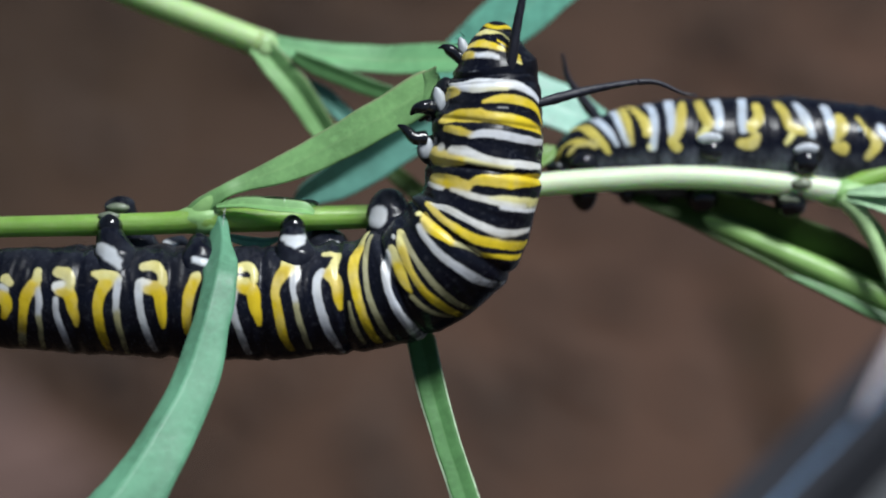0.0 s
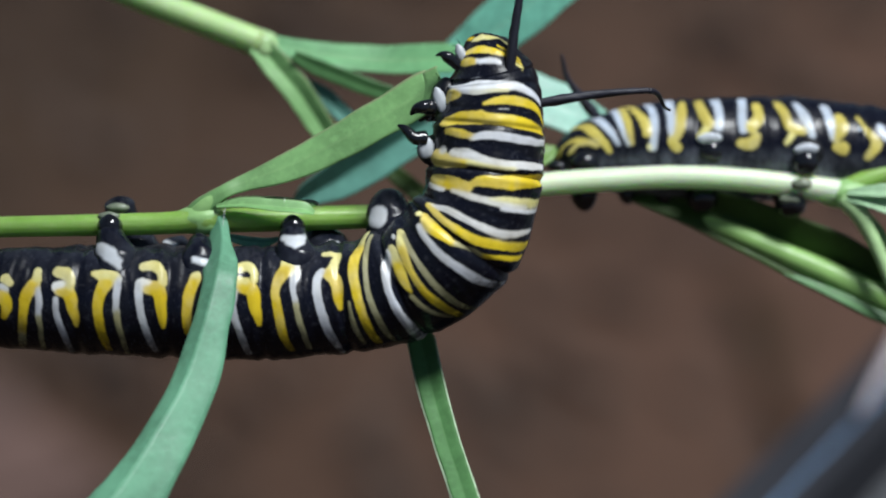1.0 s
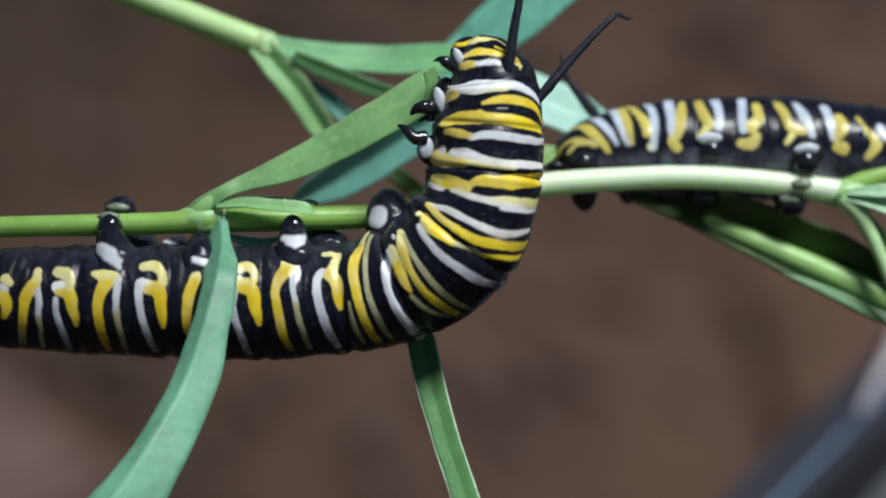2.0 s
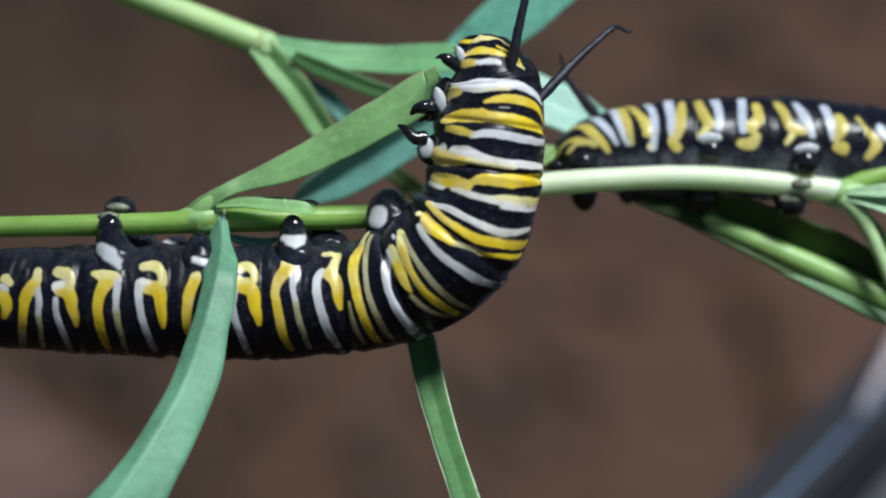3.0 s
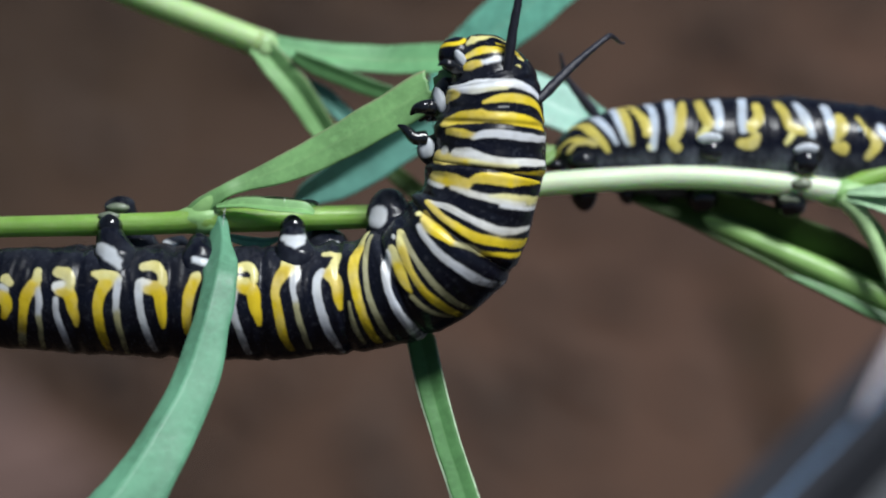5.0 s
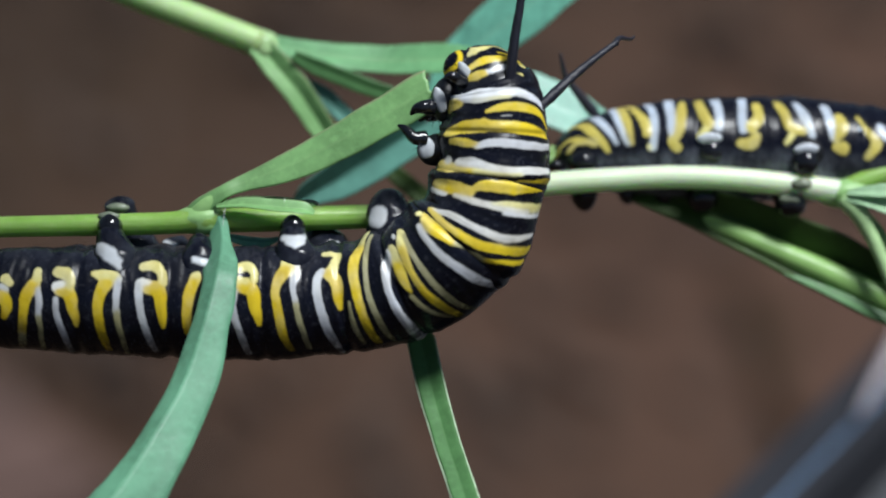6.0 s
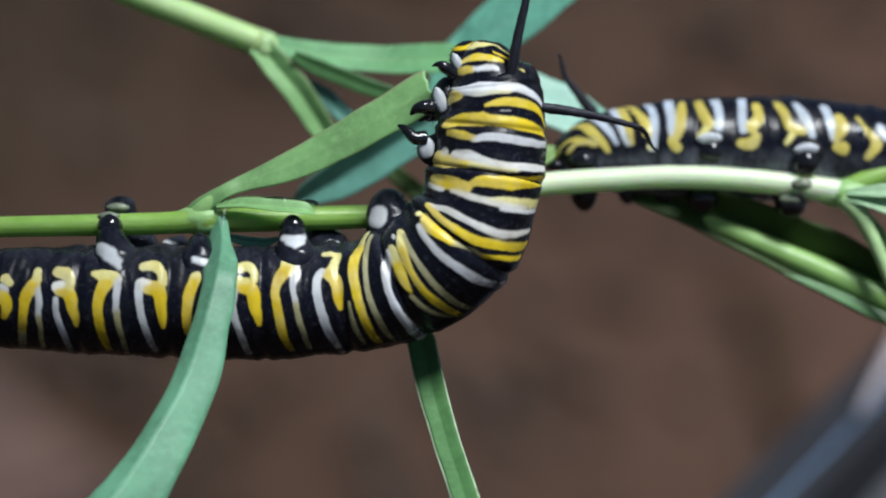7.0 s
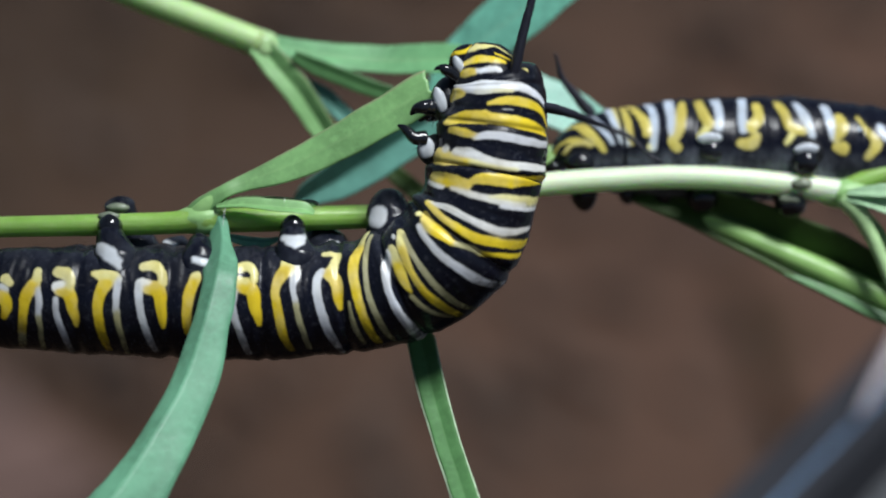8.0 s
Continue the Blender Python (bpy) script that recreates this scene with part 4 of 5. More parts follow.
band(near_bands, "shaded_white", (28.4, -33, 0.48), (28.11, -26, 0.56), (27.95, -12, 0.55), (28.08, 6, 0.54), (28.31, 25, 0.56), (28.66, 48, 0.51), (28.95, 73, 0.34))
band(near_bands, "shaded_yellow", (28.95, -29, 0.93), (29.33, -18, 0.84), (29.33, -5, 0.69), (29.33, 9, 0.34))
band(near_bands, "olive", (29.97, 4, 0.18), (30.04, 29, 0.32), (30.32, 58, 0.22))
# bend
band(near_bands, "pale", (32.12, -79, 0.7), (31.64, -63, 0.8))
band(near_bands, "yellow", (31.38, -56, 0.89), (30.74, -34, 0.83), (30.61, -11, 0.72), (30.68, 11, 0.57), (30.84, 35, 0.51), (31.12, 62, 0.38))
band(near_bands, "olive", (32.66, -67, 0.43), (31.99, -46, 0.43), (31.6, -23, 0.38), (31.44, -1, 0.38), (31.54, 20, 0.37), (31.73, 47, 0.32), (31.96, 66, 0.23))
band(near_bands, "white", (33.94, -31, 0.68), (33.14, -18, 0.65), (32.85, 0, 0.49), (32.82, 19, 0.52), (32.98, 43, 0.53), (33.14, 88, 0.4))
band(near_bands, "pale", (34.42, -33, 0.71), (34.29, -24, 0.78))
band(near_bands, "yellow", (34.23, -19, 0.8), (34.13, -10, 0.75), (34.1, 0, 0.53), (34.13, 9, 0.25))
band(near_bands, "olive", (34.04, 15, 0.32), (34.23, 27, 0.29), (34.55, 42, 0.23), (35, 59, 0.16))
band(near_bands, "pale", (35.8, -45, 0.57), (35.29, -34, 0.68))
band(near_bands, "yellow", (35.19, -30, 0.68), (34.87, -10, 0.48), (34.81, 11, 0.45), (35, 33, 0.43), (35.32, 64, 0.29))
band(near_bands, "olive", (35.86, -40, 0.43), (35.67, -20, 0.43), (35.58, -1, 0.41), (35.58, 19, 0.38), (35.67, 42, 0.33), (36.02, 77, 0.21))
band(near_bands, "white", (35, -45, 0.37))
band(near_bands, "white", (37.27, -36, 0.42), (37.05, -22, 0.43), (37.02, 0, 0.44), (37.14, 19, 0.42), (37.27, 41, 0.42), (37.69, 87, 0.38))
band(near_bands, "yellow", (38.14, -42, 0.51), (37.82, -33, 0.78), (37.82, -21, 0.73), (37.85, -5, 0.34))
band(near_bands, "pale", (37.85, -49, 0.47))
band(near_bands, "olive", (37.91, -1, 0.27), (38.2, 14, 0.28), (38.23, 24, 0.24))
band(near_bands, "cream", (39.29, -44, 0.55), (39.64, -26, 0.55), (39.55, -3, 0.43), (39.51, 20, 0.38), (39.71, 45, 0.28), (40.03, 73, 0.18))
band(near_bands, "yellow", (39.16, -45, 0.75), (38.78, -31, 0.52), (38.71, -11, 0.54), (38.75, 13, 0.47), (39.07, 32, 0.45), (39.48, 75, 0.31))
band(near_bands, "yellow", (38.3, 26, 0.21), (38.65, 46, 0.23), (39, 74, 0.21))
band(near_bands, "black", (38.65, 28, 0.11), (38.78, 36, 0.11))
band(near_bands, "black", (38.81, 40, 0.11), (38.97, 46, 0.11))
# thorax
band(near_bands, "yellow", (41.37, -59, 0.91), (41.4, -31, 0.91), (41.34, -15, 0.58))
band(near_bands, "white", (40.99, -66, 0.44), (40.89, -41, 0.32))
band(near_bands, "cream", (40.99, -29, 0.31), (40.89, -8, 0.34), (40.89, 9, 0.36), (40.92, 26, 0.37), (41.02, 51, 0.32))
band(near_bands, "pale", (40.96, 10, 0.2), (41.08, 22, 0.33), (41.15, 38, 0.36), (41.34, 88, 0.37))
band(near_bands, "white", (40.7, 24, 0.27), (40.8, 48, 0.23), (41.02, 88, 0.25))
band(near_bands, "yellow", (41.63, -9, 0.38), (41.82, -2, 0.61), (41.98, 16, 0.81), (42.17, 38, 0.87), (42.49, 75, 0.69))
band(near_bands, "yellow", (42.97, -61, 1.25), (42.91, -42, 0.99), (42.88, -24, 0.6))
band(near_bands, "cream", (43.52, -52, 0.71))
band(near_bands, "cream", (43.45, -37, 0.62), (43.48, -21, 0.73), (43.26, -7, 0.53), (43.1, 16, 0.48), (43.2, 42, 0.47), (43.26, 74, 0.35))
band(near_bands, "pale", (42.97, -19, 0.43), (42.88, 5, 0.34), (42.94, 28, 0.29))
band(near_bands, "yellow", (44.77, -49, 0.37), (44.73, -32, 0.52), (44.61, -19, 0.32))
band(near_bands, "white", (44.51, -17, 0.36), (44.77, -2, 0.51), (44.77, 19, 0.51), (44.67, 47, 0.47), (44.73, 75, 0.32))
band(near_bands, "yellow", (45.31, -56, 0.59), (45.69, -35, 0.8), (45.82, -13, 0.86))
band(near_bands, "pale", (45.82, 5, 0.4), (45.79, 24, 0.39))
band(near_bands, "yellow", (45.82, -8, 0.69), (45.76, 11, 0.7), (45.66, 38, 0.64), (45.37, 70, 0.42))
band(near_bands, "yellow", (46.69, -9, 0.22), (46.88, 4, 0.44), (46.94, 23, 0.53), (46.78, 46, 0.45), (46.37, 66, 0.31), (45.79, 74, 0.19))
band(near_bands, "white", (46.4, 7, 0.02), (46.4, 18, 0.02))
band(near_bands, "yellow", (47.04, -62, 0.84), (47.39, -59, 0.97), (47.52, -50, 0.87), (47.36, -43, 0.59))
band(near_bands, "yellow", (47.14, -58, 0.74), (47.2, -46, 0.52))
band(near_bands, "white", (48.16, -60, 0.68), (48, -40, 1.08), (48, -19, 1.41), (47.84, 4, 0.71), (47.71, 31, 0.49), (47.23, 57, 0.32), (46.82, 71, 0.21))
band(near_bands, "pale", (47.58, -24, 0.35), (47.55, 17, 0.23))
# first segment and head
band(near_bands, "yellow", (49.7, -68, 0.39), (49.57, -38, 0.44), (49.5, -25, 0.27))
band(near_bands, "white", (49.5, -22, 0.23), (49.41, 2, 0.25), (49.25, 16, 0.18))
band(near_bands, "pale", (48.99, 40, 0.17), (48.7, 48, 0.17))
band(near_bands, "yellow", (50.02, -70, 0.24), (50.24, -47, 0.36), (50.15, -12, 0.55), (49.73, 16, 0.34), (49.47, 29, 0.16))
band(near_bands, "pale", (50.91, -49, 0.19), (50.95, -8, 0.43), (50.69, 36, 0.33), (50.15, 44, 0.26))
band(near_bands, "yellow", (50.08, 22, 0.18), (49.66, 34, 0.13), (49.41, 44, 0.1), (49.12, 51, 0.11))
band(near_bands, "yellow", (49.25, 41, 0.13), (48.93, 49, 0.12))
band(near_bands, "pale", (50.02, 45, 0.23), (49.57, 52, 0.14))

CUT_LOW = 38.2
CUT_MID = 42.5
CUT_HEAD = 48.75
near_folds = [(7.4, 0.35, 0.14), (12.9, 0.35, 0.16), (18.5, 0.35, 0.16), (24.3, 0.35, 0.16), (29.5, 0.35, 0.2), (33.4, 0.3, 0.26), (38.1, 0.28, 0.25),
              (42.5, 0.25, 0.22), (45.4, 0.22, 0.16), (47.9, 0.2, 0.08)]
near = thing("caterpillar", (-11.91, -1.55, 347.62), "black caterpillar with yellow and white bands hanging from the stem", "caterpillar")
P_MID = (1.81, -1.2, 352.16)
P_TOP = (2.87, 0.8, 356.69)
P_HEAD = (2.97, 2.84, 361.29)
LEG_ROOTS = ((*(15.07, -54), 1.5, 0.12), (*(20.71, -50), 1.4, 0.12), (*(27.41, -66), 1.5, 0.14), (*(34.37, -44), 1.2, 0.3),
             (*(11.7, -60), 1.5, 0.25), (*(17.46, -60), 1.5, 0.22), (*(23.36, -62), 1.5, 0.22), (*(8.84, -54), 1.4, 0.25), (*(29.63, -68), 1.2, 0.2))
abdomen = skin("abdomen", near_spine, near_bands, 0.0, CUT_LOW, near, 760, 230, near_folds, grey=0.6, bulges=LEG_ROOTS, shade_amount=1.0)
waist = skin("hind_thorax", near_spine, near_bands, CUT_LOW, CUT_MID, near, 110, 230, near_folds, pivot=P_MID, tuck=(1.4, 0))
thorax = skin("thorax", near_spine, near_bands, CUT_MID, CUT_HEAD, near, 150, 220, near_folds, pivot=P_TOP, tuck=(1.0, 0.5))
head = skin("head", near_spine, near_bands, CUT_HEAD, 51.2, near, 110, 200, (), pivot=P_HEAD, tuck=(1.0, 0), label="banded black, yellow and white head end")

# gripping legs, the near row and the far row
proleg([(-20.41, -1.87, 348.36, 2.13), (-20.43, -1.94, 349.62, 1.88), (-20.61, -1.57, 350.42, 1.38), (-20.82, -1, 350.94, 1.03), (-20.95, -0.5, 351.29, 0.85), (-20.96, -0.18, 351.62, 0.71), (-20.99, 0.35, 351.92, 0.43)], near,
       [[(-21.46, -2.16, 351.05, 0.78), (-20.77, -2.49, 350.81, 0.95), (-20.33, -2.87, 350.48, 0.64), (-20.15, -3.12, 350.17, 0.28)]], foot=(-20.95, -0.26, 351.69, 0.8), pad=(-21.06, 0.42, 352.08, 0.71))
proleg([(-19.25, 1.1, 347.14, 2.16), (-19.57, 2.14, 348.44, 1.88), (-19.95, 2.87, 349.3, 1.37), (-20.32, 3.42, 350.24, 1.01), (-20.58, 3.36, 351.06, 1.01), (-20.65, 3.2, 351.65, 0.94), (-20.71, 3.2, 352.12, 0.5)], near, pad=(-20.64, 2.19, 351.87, 0.75))
proleg([(-15.36, -1.87, 348.36, 2.06), (-15.33, -1.99, 349.52, 1.7), (-15.32, -1.74, 350.18, 1.24), (-15.3, -1.27, 350.59, 0.89), (-15.29, -0.71, 350.84, 0.68), (-15.31, -0.38, 351.08, 0.43)], near,
       [[(-15.52, -2.46, 350.41, 0.42), (-14.84, -2.71, 350.33, 0.49)]], foot=(-15.28, -0.98, 350.85, 0.71))
proleg([(-17.01, 1.1, 347.14, 2.09), (-17.18, 2.07, 348.28, 1.66), (-17.41, 2.52, 349.02, 1.23), (-17.62, 2.65, 349.52, 0.72)], near,
       [[(-17.76, 1.65, 349.75, 0.29), (-16.96, 1.34, 349.57, 0.29)]])
proleg([(-9.11, -1.7, 348.48, 2.06), (-9.2, -1.63, 349.82, 1.78), (-9.34, -1.33, 350.58, 1.31), (-9.41, -0.88, 351.08, 0.96), (-9.42, -0.44, 351.42, 0.82), (-9.4, -0.12, 351.75, 0.71), (-9.37, 0.38, 351.99, 0.43)], near,
       [[(-9.97, -1.89, 351.62, 0.39), (-8.73, -1.88, 351.66, 0.39)], [(-9.69, -1.98, 351.43, 0.46), (-9.26, -2.03, 351.33, 0.6), (-8.84, -1.98, 351.43, 0.46)]], foot=(-9.43, -0.3, 351.67, 0.8))
proleg([(-7.17, 0.91, 347.23, 2.38), (-7.42, 1.7, 348.45, 2.02), (-7.86, 2.34, 349.35, 1.51), (-8.23, 2.83, 349.92, 0.94), (-8.45, 3.1, 350.5, 0.69), (-8.55, 3.23, 351.24, 0.61), (-8.58, 3.26, 351.78, 0.36)], near,
       [[(-6.7, 0.86, 349.95, 0.32), (-6.41, 0.74, 349.69, 0.29)]], pad=(-8.52, 2.68, 351.96, 0.61))
proleg([(-2.71, -0.98, 349.32, 2.49), (-2.85, -0.23, 350.46, 2), (-3.14, 0.32, 351.15, 1.75), (-3.36, 0.85, 351.81, 1.57), (-3.43, 1.41, 352.3, 1.29), (-3.37, 2.16, 352.51, 0.86), (-3.34, 2.65, 352.61, 0.43)], near,
       [[(-4.01, -0.52, 352.67, 1.1), (-4.15, -0.69, 352.32, 1.06)]])
proleg([(-2.23, 1.37, 348.21, 2.02), (-2.6, 2.68, 349.59, 1.66), (-3.04, 3.94, 350.4, 1.3), (-3.34, 4.66, 350.99, 1.02), (-3.41, 4.69, 351.53, 0.87), (-3.4, 4.69, 352.01, 0.51)], near)

# pointed front legs
for hip, knee, tip, r in (((-0.67, 1.02, 359.29), (-1.27, 0.65, 359.45), (-2.04, 0.64, 358.95), 0.5), ((-1.13, 0.02, 357.61), (-1.79, -0.24, 357.76), (-2.82, 0.36, 358.35), 0.45),
                          ((-0.32, 2.72, 358.19), (-0.85, 2.64, 358.03), (-1.49, 2.49, 357.71), 0.46)):
    hip, knee, tip = np.array(hip), np.array(knee), np.array(tip)
    claw([(*hip, r * 1.1), (*(hip * 0.5 + knee * 0.5), r), (*knee, r * 0.85), (*(knee * 0.45 + tip * 0.55 + UP * 0.12), r * 0.62), (*tip, r * 0.16)], near)
blob("leg_base", (-0.30, 0.72, 356.5), (1.28, 1.0, 1.2), (RIGHT, UP, OUT), DULL, near, "black swollen leg base")
blob("white_patch", (-1.02, -0.23, 357.07), (0.54, 0.68, 0.28), (RIGHT, UP, OUT), WHITE, near, "white patch")
blob("leg_base", (0.25, 2.03, 359.33), (1.0, 1.4, 1.05), (RIGHT, UP, OUT), DULL, near, "black swollen leg base")
blob("white_patch", (-0.18, 1.01, 359.79), (0.39, 0.82, 0.26), (RIGHT + 0.3 * UP, UP - 0.3 * RIGHT, OUT), WHITE, near, "white patch")
hip, knee, tip = np.array((1.2, 2.13, 361.43)), np.array((0.21, 2.12, 362.11)), np.array((-0.48, 2.16, 362.12))
claw([(*hip, 0.46), (*(hip * 0.5 + knee * 0.5), 0.39), (*knee, 0.36), (*(knee * 0.5 + tip * 0.5 + UP * 0.12), 0.18), (*tip, 0.04)], head)
blob("white_patch", (1.09, 2.21, 362.31), (0.32, 0.61, 0.3), (RIGHT + 0.4 * UP, UP - 0.4 * RIGHT, OUT), WHITE, head, "white patch")


def head_capsule(centre, radii, axis, parent, label):
    """A rounded head with yellow rings round it on glossy black."""
    a = np.array(axis, float) / np.linalg.norm(axis)
    b = np.cross(a, OUT)
    b /= np.linalg.norm(b)
    c = np.cross(a, b)
    n, m = 64, 80
    lat, lon = np.linspace(-np.pi / 2, np.pi / 2, n), np.linspace(0, 2 * np.pi, m, endpoint=False)
    la, lo = np.repeat(lat, m), np.tile(lon, n)
    v = (np.sin(la)[:, None] * a * radii[0] + (np.cos(la) * np.cos(lo))[:, None] * b * radii[1] + (np.cos(la) * np.sin(lo))[:, None] * c * radii[2])
    deg = np.degrees(la) + 3 * np.sin(3 * lo)
    ring = np.clip(1 - np.abs(deg - 47) / 12, 0, 1)
    k = np.clip(ring * 3 - 0.6, 0, 1)[:, None]
    col = np.array(INK)[None] * (1 - k) + np.array(YELLOW)[None] * k
    o = np.array(centre, float)
    return place("head_capsule", mesh_from("head_capsule", v + o, ring_faces(n, m), SKIN, o, pattern=col), parent, o, label)


CAPSULE = (1.99, 3.64, 361.84)
capsule = head_capsule(CAPSULE, (1.18, 1.21, 1.2), way(-0.15, 1.0, 0.1), head, "glossy black head with yellow rings")


def bristle(root, tip, parent):
    a, b = np.array(root, float), np.array(tip, float)
    tube("bristle", [(*a, 0.035), (*(a * 0.5 + b * 0.5 + UP * 0.05), 0.025), (*b, 0.008)], BLACK, parent, rings=8, around=6)


for root, tip in (((-0.7, 0.39, 358.87), (-1.12, -0.19, 358.58)), ((-0.49, 0.36, 358.81), (-0.7, -0.25, 358.45)), ((-0.28, 0.33, 358.74), (-0.21, -0.25, 358.45)),
                  ((-1.27, -0.33, 357.57), (-1.62, -0.85, 357.41)), ((-1.44, -0.23, 357.07), (-1.86, -0.66, 357.1)), ((-1.34, -0.34, 356.61), (-1.72, -0.84, 356.49))):
    bristle(root, tip, near)
for root, tip in (((0.85, 2.73, 362.48), (0.53, 2.42, 362.75)), ((0.78, 2.52, 362.26), (0.42, 2.16, 362.44)), ((0.99, 3.03, 362.66), (0.74, 2.77, 363.03))):
    bristle(root, tip, head)


def filament(parent, base, length, r, bend=0.0):
    """A straight fleshy feeler pointing along its own z axis."""
    o = np.array(base, float)
    p = [(*(o + np.array((bend * math.sin(3 * k) * length, 0, length * k))), r * min(1.25 - 0.62 * k, 1.2 + 4 * k)) for k in np.linspace(-0.08, 1, 7)]
    return tube("filament", p, FILAMENT, parent, origin=o, rings=50, around=16, facing=(0, -1, 0), lump=0.07, label="slender black fleshy feeler")


def filament_tip(parent, base, length, r, hook):
    o = np.array(base, float)
    p = [(*(o + np.array((hook * length * math.sin(5.5 * k) * 0.5, 0, length * k))), r * (1 - 0.6 * k)) for k in np.linspace(0, 1, 7)]
    return tube("filament_tip", p, FILAMENT, parent, origin=o, rings=40, around=14, facing=(0, -1, 0), lump=0.07)


FIL_A = (4.17, 0.82, 361.93)
FIL_B = (6.28, 1.2, 359.67)
SHAFT, TIP = 6.5, 3.9
fil_a = filament(near, FIL_A, 7.5, 0.28, 0.01)
fil_a_tip = filament_tip(fil_a, np.array(FIL_A) + np.array((0, 0, 7.5)), 3.0, 0.2, 0.05)
fil_b = filament(near, FIL_B, SHAFT, 0.28, 0.02)
fil_b_tip = filament_tip(fil_b, np.array(FIL_B) + np.array((0, 0, SHAFT)), TIP, 0.2, 0.10)

# ---- the far caterpillar ----
far_spine = [
    (40.29, 14.22, 347.37, 0.15),
    (39.54, 14.3, 347.54, 1.7),
    (37.65, 14.54, 348.06, 2.8),
    (34.6, 14.63, 348.72, 3.17),
    (30.78, 14.64, 349.46, 3.4),
    (26.98, 14.62, 350.12, 3.5),
    (23.19, 14.6, 350.55, 3.5),
    (19.41, 14.43, 350.66, 3.42),
    (15.64, 14.23, 350.7, 3.27),
    (13, 14.02, 350.72, 2.97),
    (11.11, 13.8, 350.73, 2.59),
    (9.79, 13.57, 350.71, 2.21),
    (8.66, 13.28, 350.55, 1.69),
    (7.79, 13.06, 350.32, 1.05),
    (7.41, 12.89, 350.19, 0.52),
    (7.23, 12.85, 350.12, 0.07),
]

far_bands = []
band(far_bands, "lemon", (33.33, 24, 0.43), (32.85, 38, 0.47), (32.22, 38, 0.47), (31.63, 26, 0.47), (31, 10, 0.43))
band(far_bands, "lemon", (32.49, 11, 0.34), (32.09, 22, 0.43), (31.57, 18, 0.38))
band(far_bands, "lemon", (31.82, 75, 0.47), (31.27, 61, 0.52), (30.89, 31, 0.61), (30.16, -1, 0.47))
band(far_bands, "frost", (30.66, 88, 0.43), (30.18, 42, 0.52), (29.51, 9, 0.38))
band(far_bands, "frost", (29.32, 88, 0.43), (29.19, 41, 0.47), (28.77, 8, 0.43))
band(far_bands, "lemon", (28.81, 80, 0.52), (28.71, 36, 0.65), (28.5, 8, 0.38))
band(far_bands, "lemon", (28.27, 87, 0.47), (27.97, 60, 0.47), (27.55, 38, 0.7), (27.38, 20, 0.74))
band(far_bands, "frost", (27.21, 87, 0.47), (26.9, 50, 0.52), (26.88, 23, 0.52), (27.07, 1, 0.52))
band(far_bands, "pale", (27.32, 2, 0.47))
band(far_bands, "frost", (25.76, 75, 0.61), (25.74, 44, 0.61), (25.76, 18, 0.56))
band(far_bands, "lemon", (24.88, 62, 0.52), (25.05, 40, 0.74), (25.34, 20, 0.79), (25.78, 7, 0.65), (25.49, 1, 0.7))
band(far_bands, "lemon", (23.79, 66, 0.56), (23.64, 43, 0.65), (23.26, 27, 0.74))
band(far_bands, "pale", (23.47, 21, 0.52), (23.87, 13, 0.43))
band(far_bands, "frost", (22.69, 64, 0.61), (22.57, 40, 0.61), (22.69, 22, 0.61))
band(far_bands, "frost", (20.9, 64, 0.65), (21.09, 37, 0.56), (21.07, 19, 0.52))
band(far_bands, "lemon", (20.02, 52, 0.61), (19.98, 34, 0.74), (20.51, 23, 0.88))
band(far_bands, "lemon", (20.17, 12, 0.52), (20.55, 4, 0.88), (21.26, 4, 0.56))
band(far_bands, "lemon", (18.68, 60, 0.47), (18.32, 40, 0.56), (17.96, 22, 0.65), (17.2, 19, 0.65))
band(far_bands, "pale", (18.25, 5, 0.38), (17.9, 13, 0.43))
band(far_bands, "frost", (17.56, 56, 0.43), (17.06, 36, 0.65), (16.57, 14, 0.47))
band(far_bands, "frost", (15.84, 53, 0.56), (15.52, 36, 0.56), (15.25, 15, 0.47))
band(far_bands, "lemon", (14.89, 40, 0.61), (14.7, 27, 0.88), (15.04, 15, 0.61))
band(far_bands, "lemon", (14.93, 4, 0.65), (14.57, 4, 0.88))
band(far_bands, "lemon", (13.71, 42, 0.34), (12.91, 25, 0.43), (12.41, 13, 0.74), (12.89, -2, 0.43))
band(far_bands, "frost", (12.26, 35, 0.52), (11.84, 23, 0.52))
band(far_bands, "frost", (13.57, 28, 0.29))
far = thing("caterpillar", (19.41, 14.32, 350.42), "black caterpillar with yellow and white bands crawling along the stem", "caterpillar")
FAR_CUT = 28.9
P_FAR = (11.3, 13.77, 350.66)
far_folds = [(8.0, 0.35, 0.14), (13.2, 0.35, 0.16), (18.7, 0.35, 0.16), (24.0, 0.35, 0.16), (27.0, 0.3, 0.12)]
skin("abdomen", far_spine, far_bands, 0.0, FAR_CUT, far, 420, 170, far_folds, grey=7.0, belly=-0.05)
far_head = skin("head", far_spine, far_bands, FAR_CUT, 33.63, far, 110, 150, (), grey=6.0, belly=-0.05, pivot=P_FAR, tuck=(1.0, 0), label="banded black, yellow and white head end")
FRONT = (RIGHT, UP, OUT)
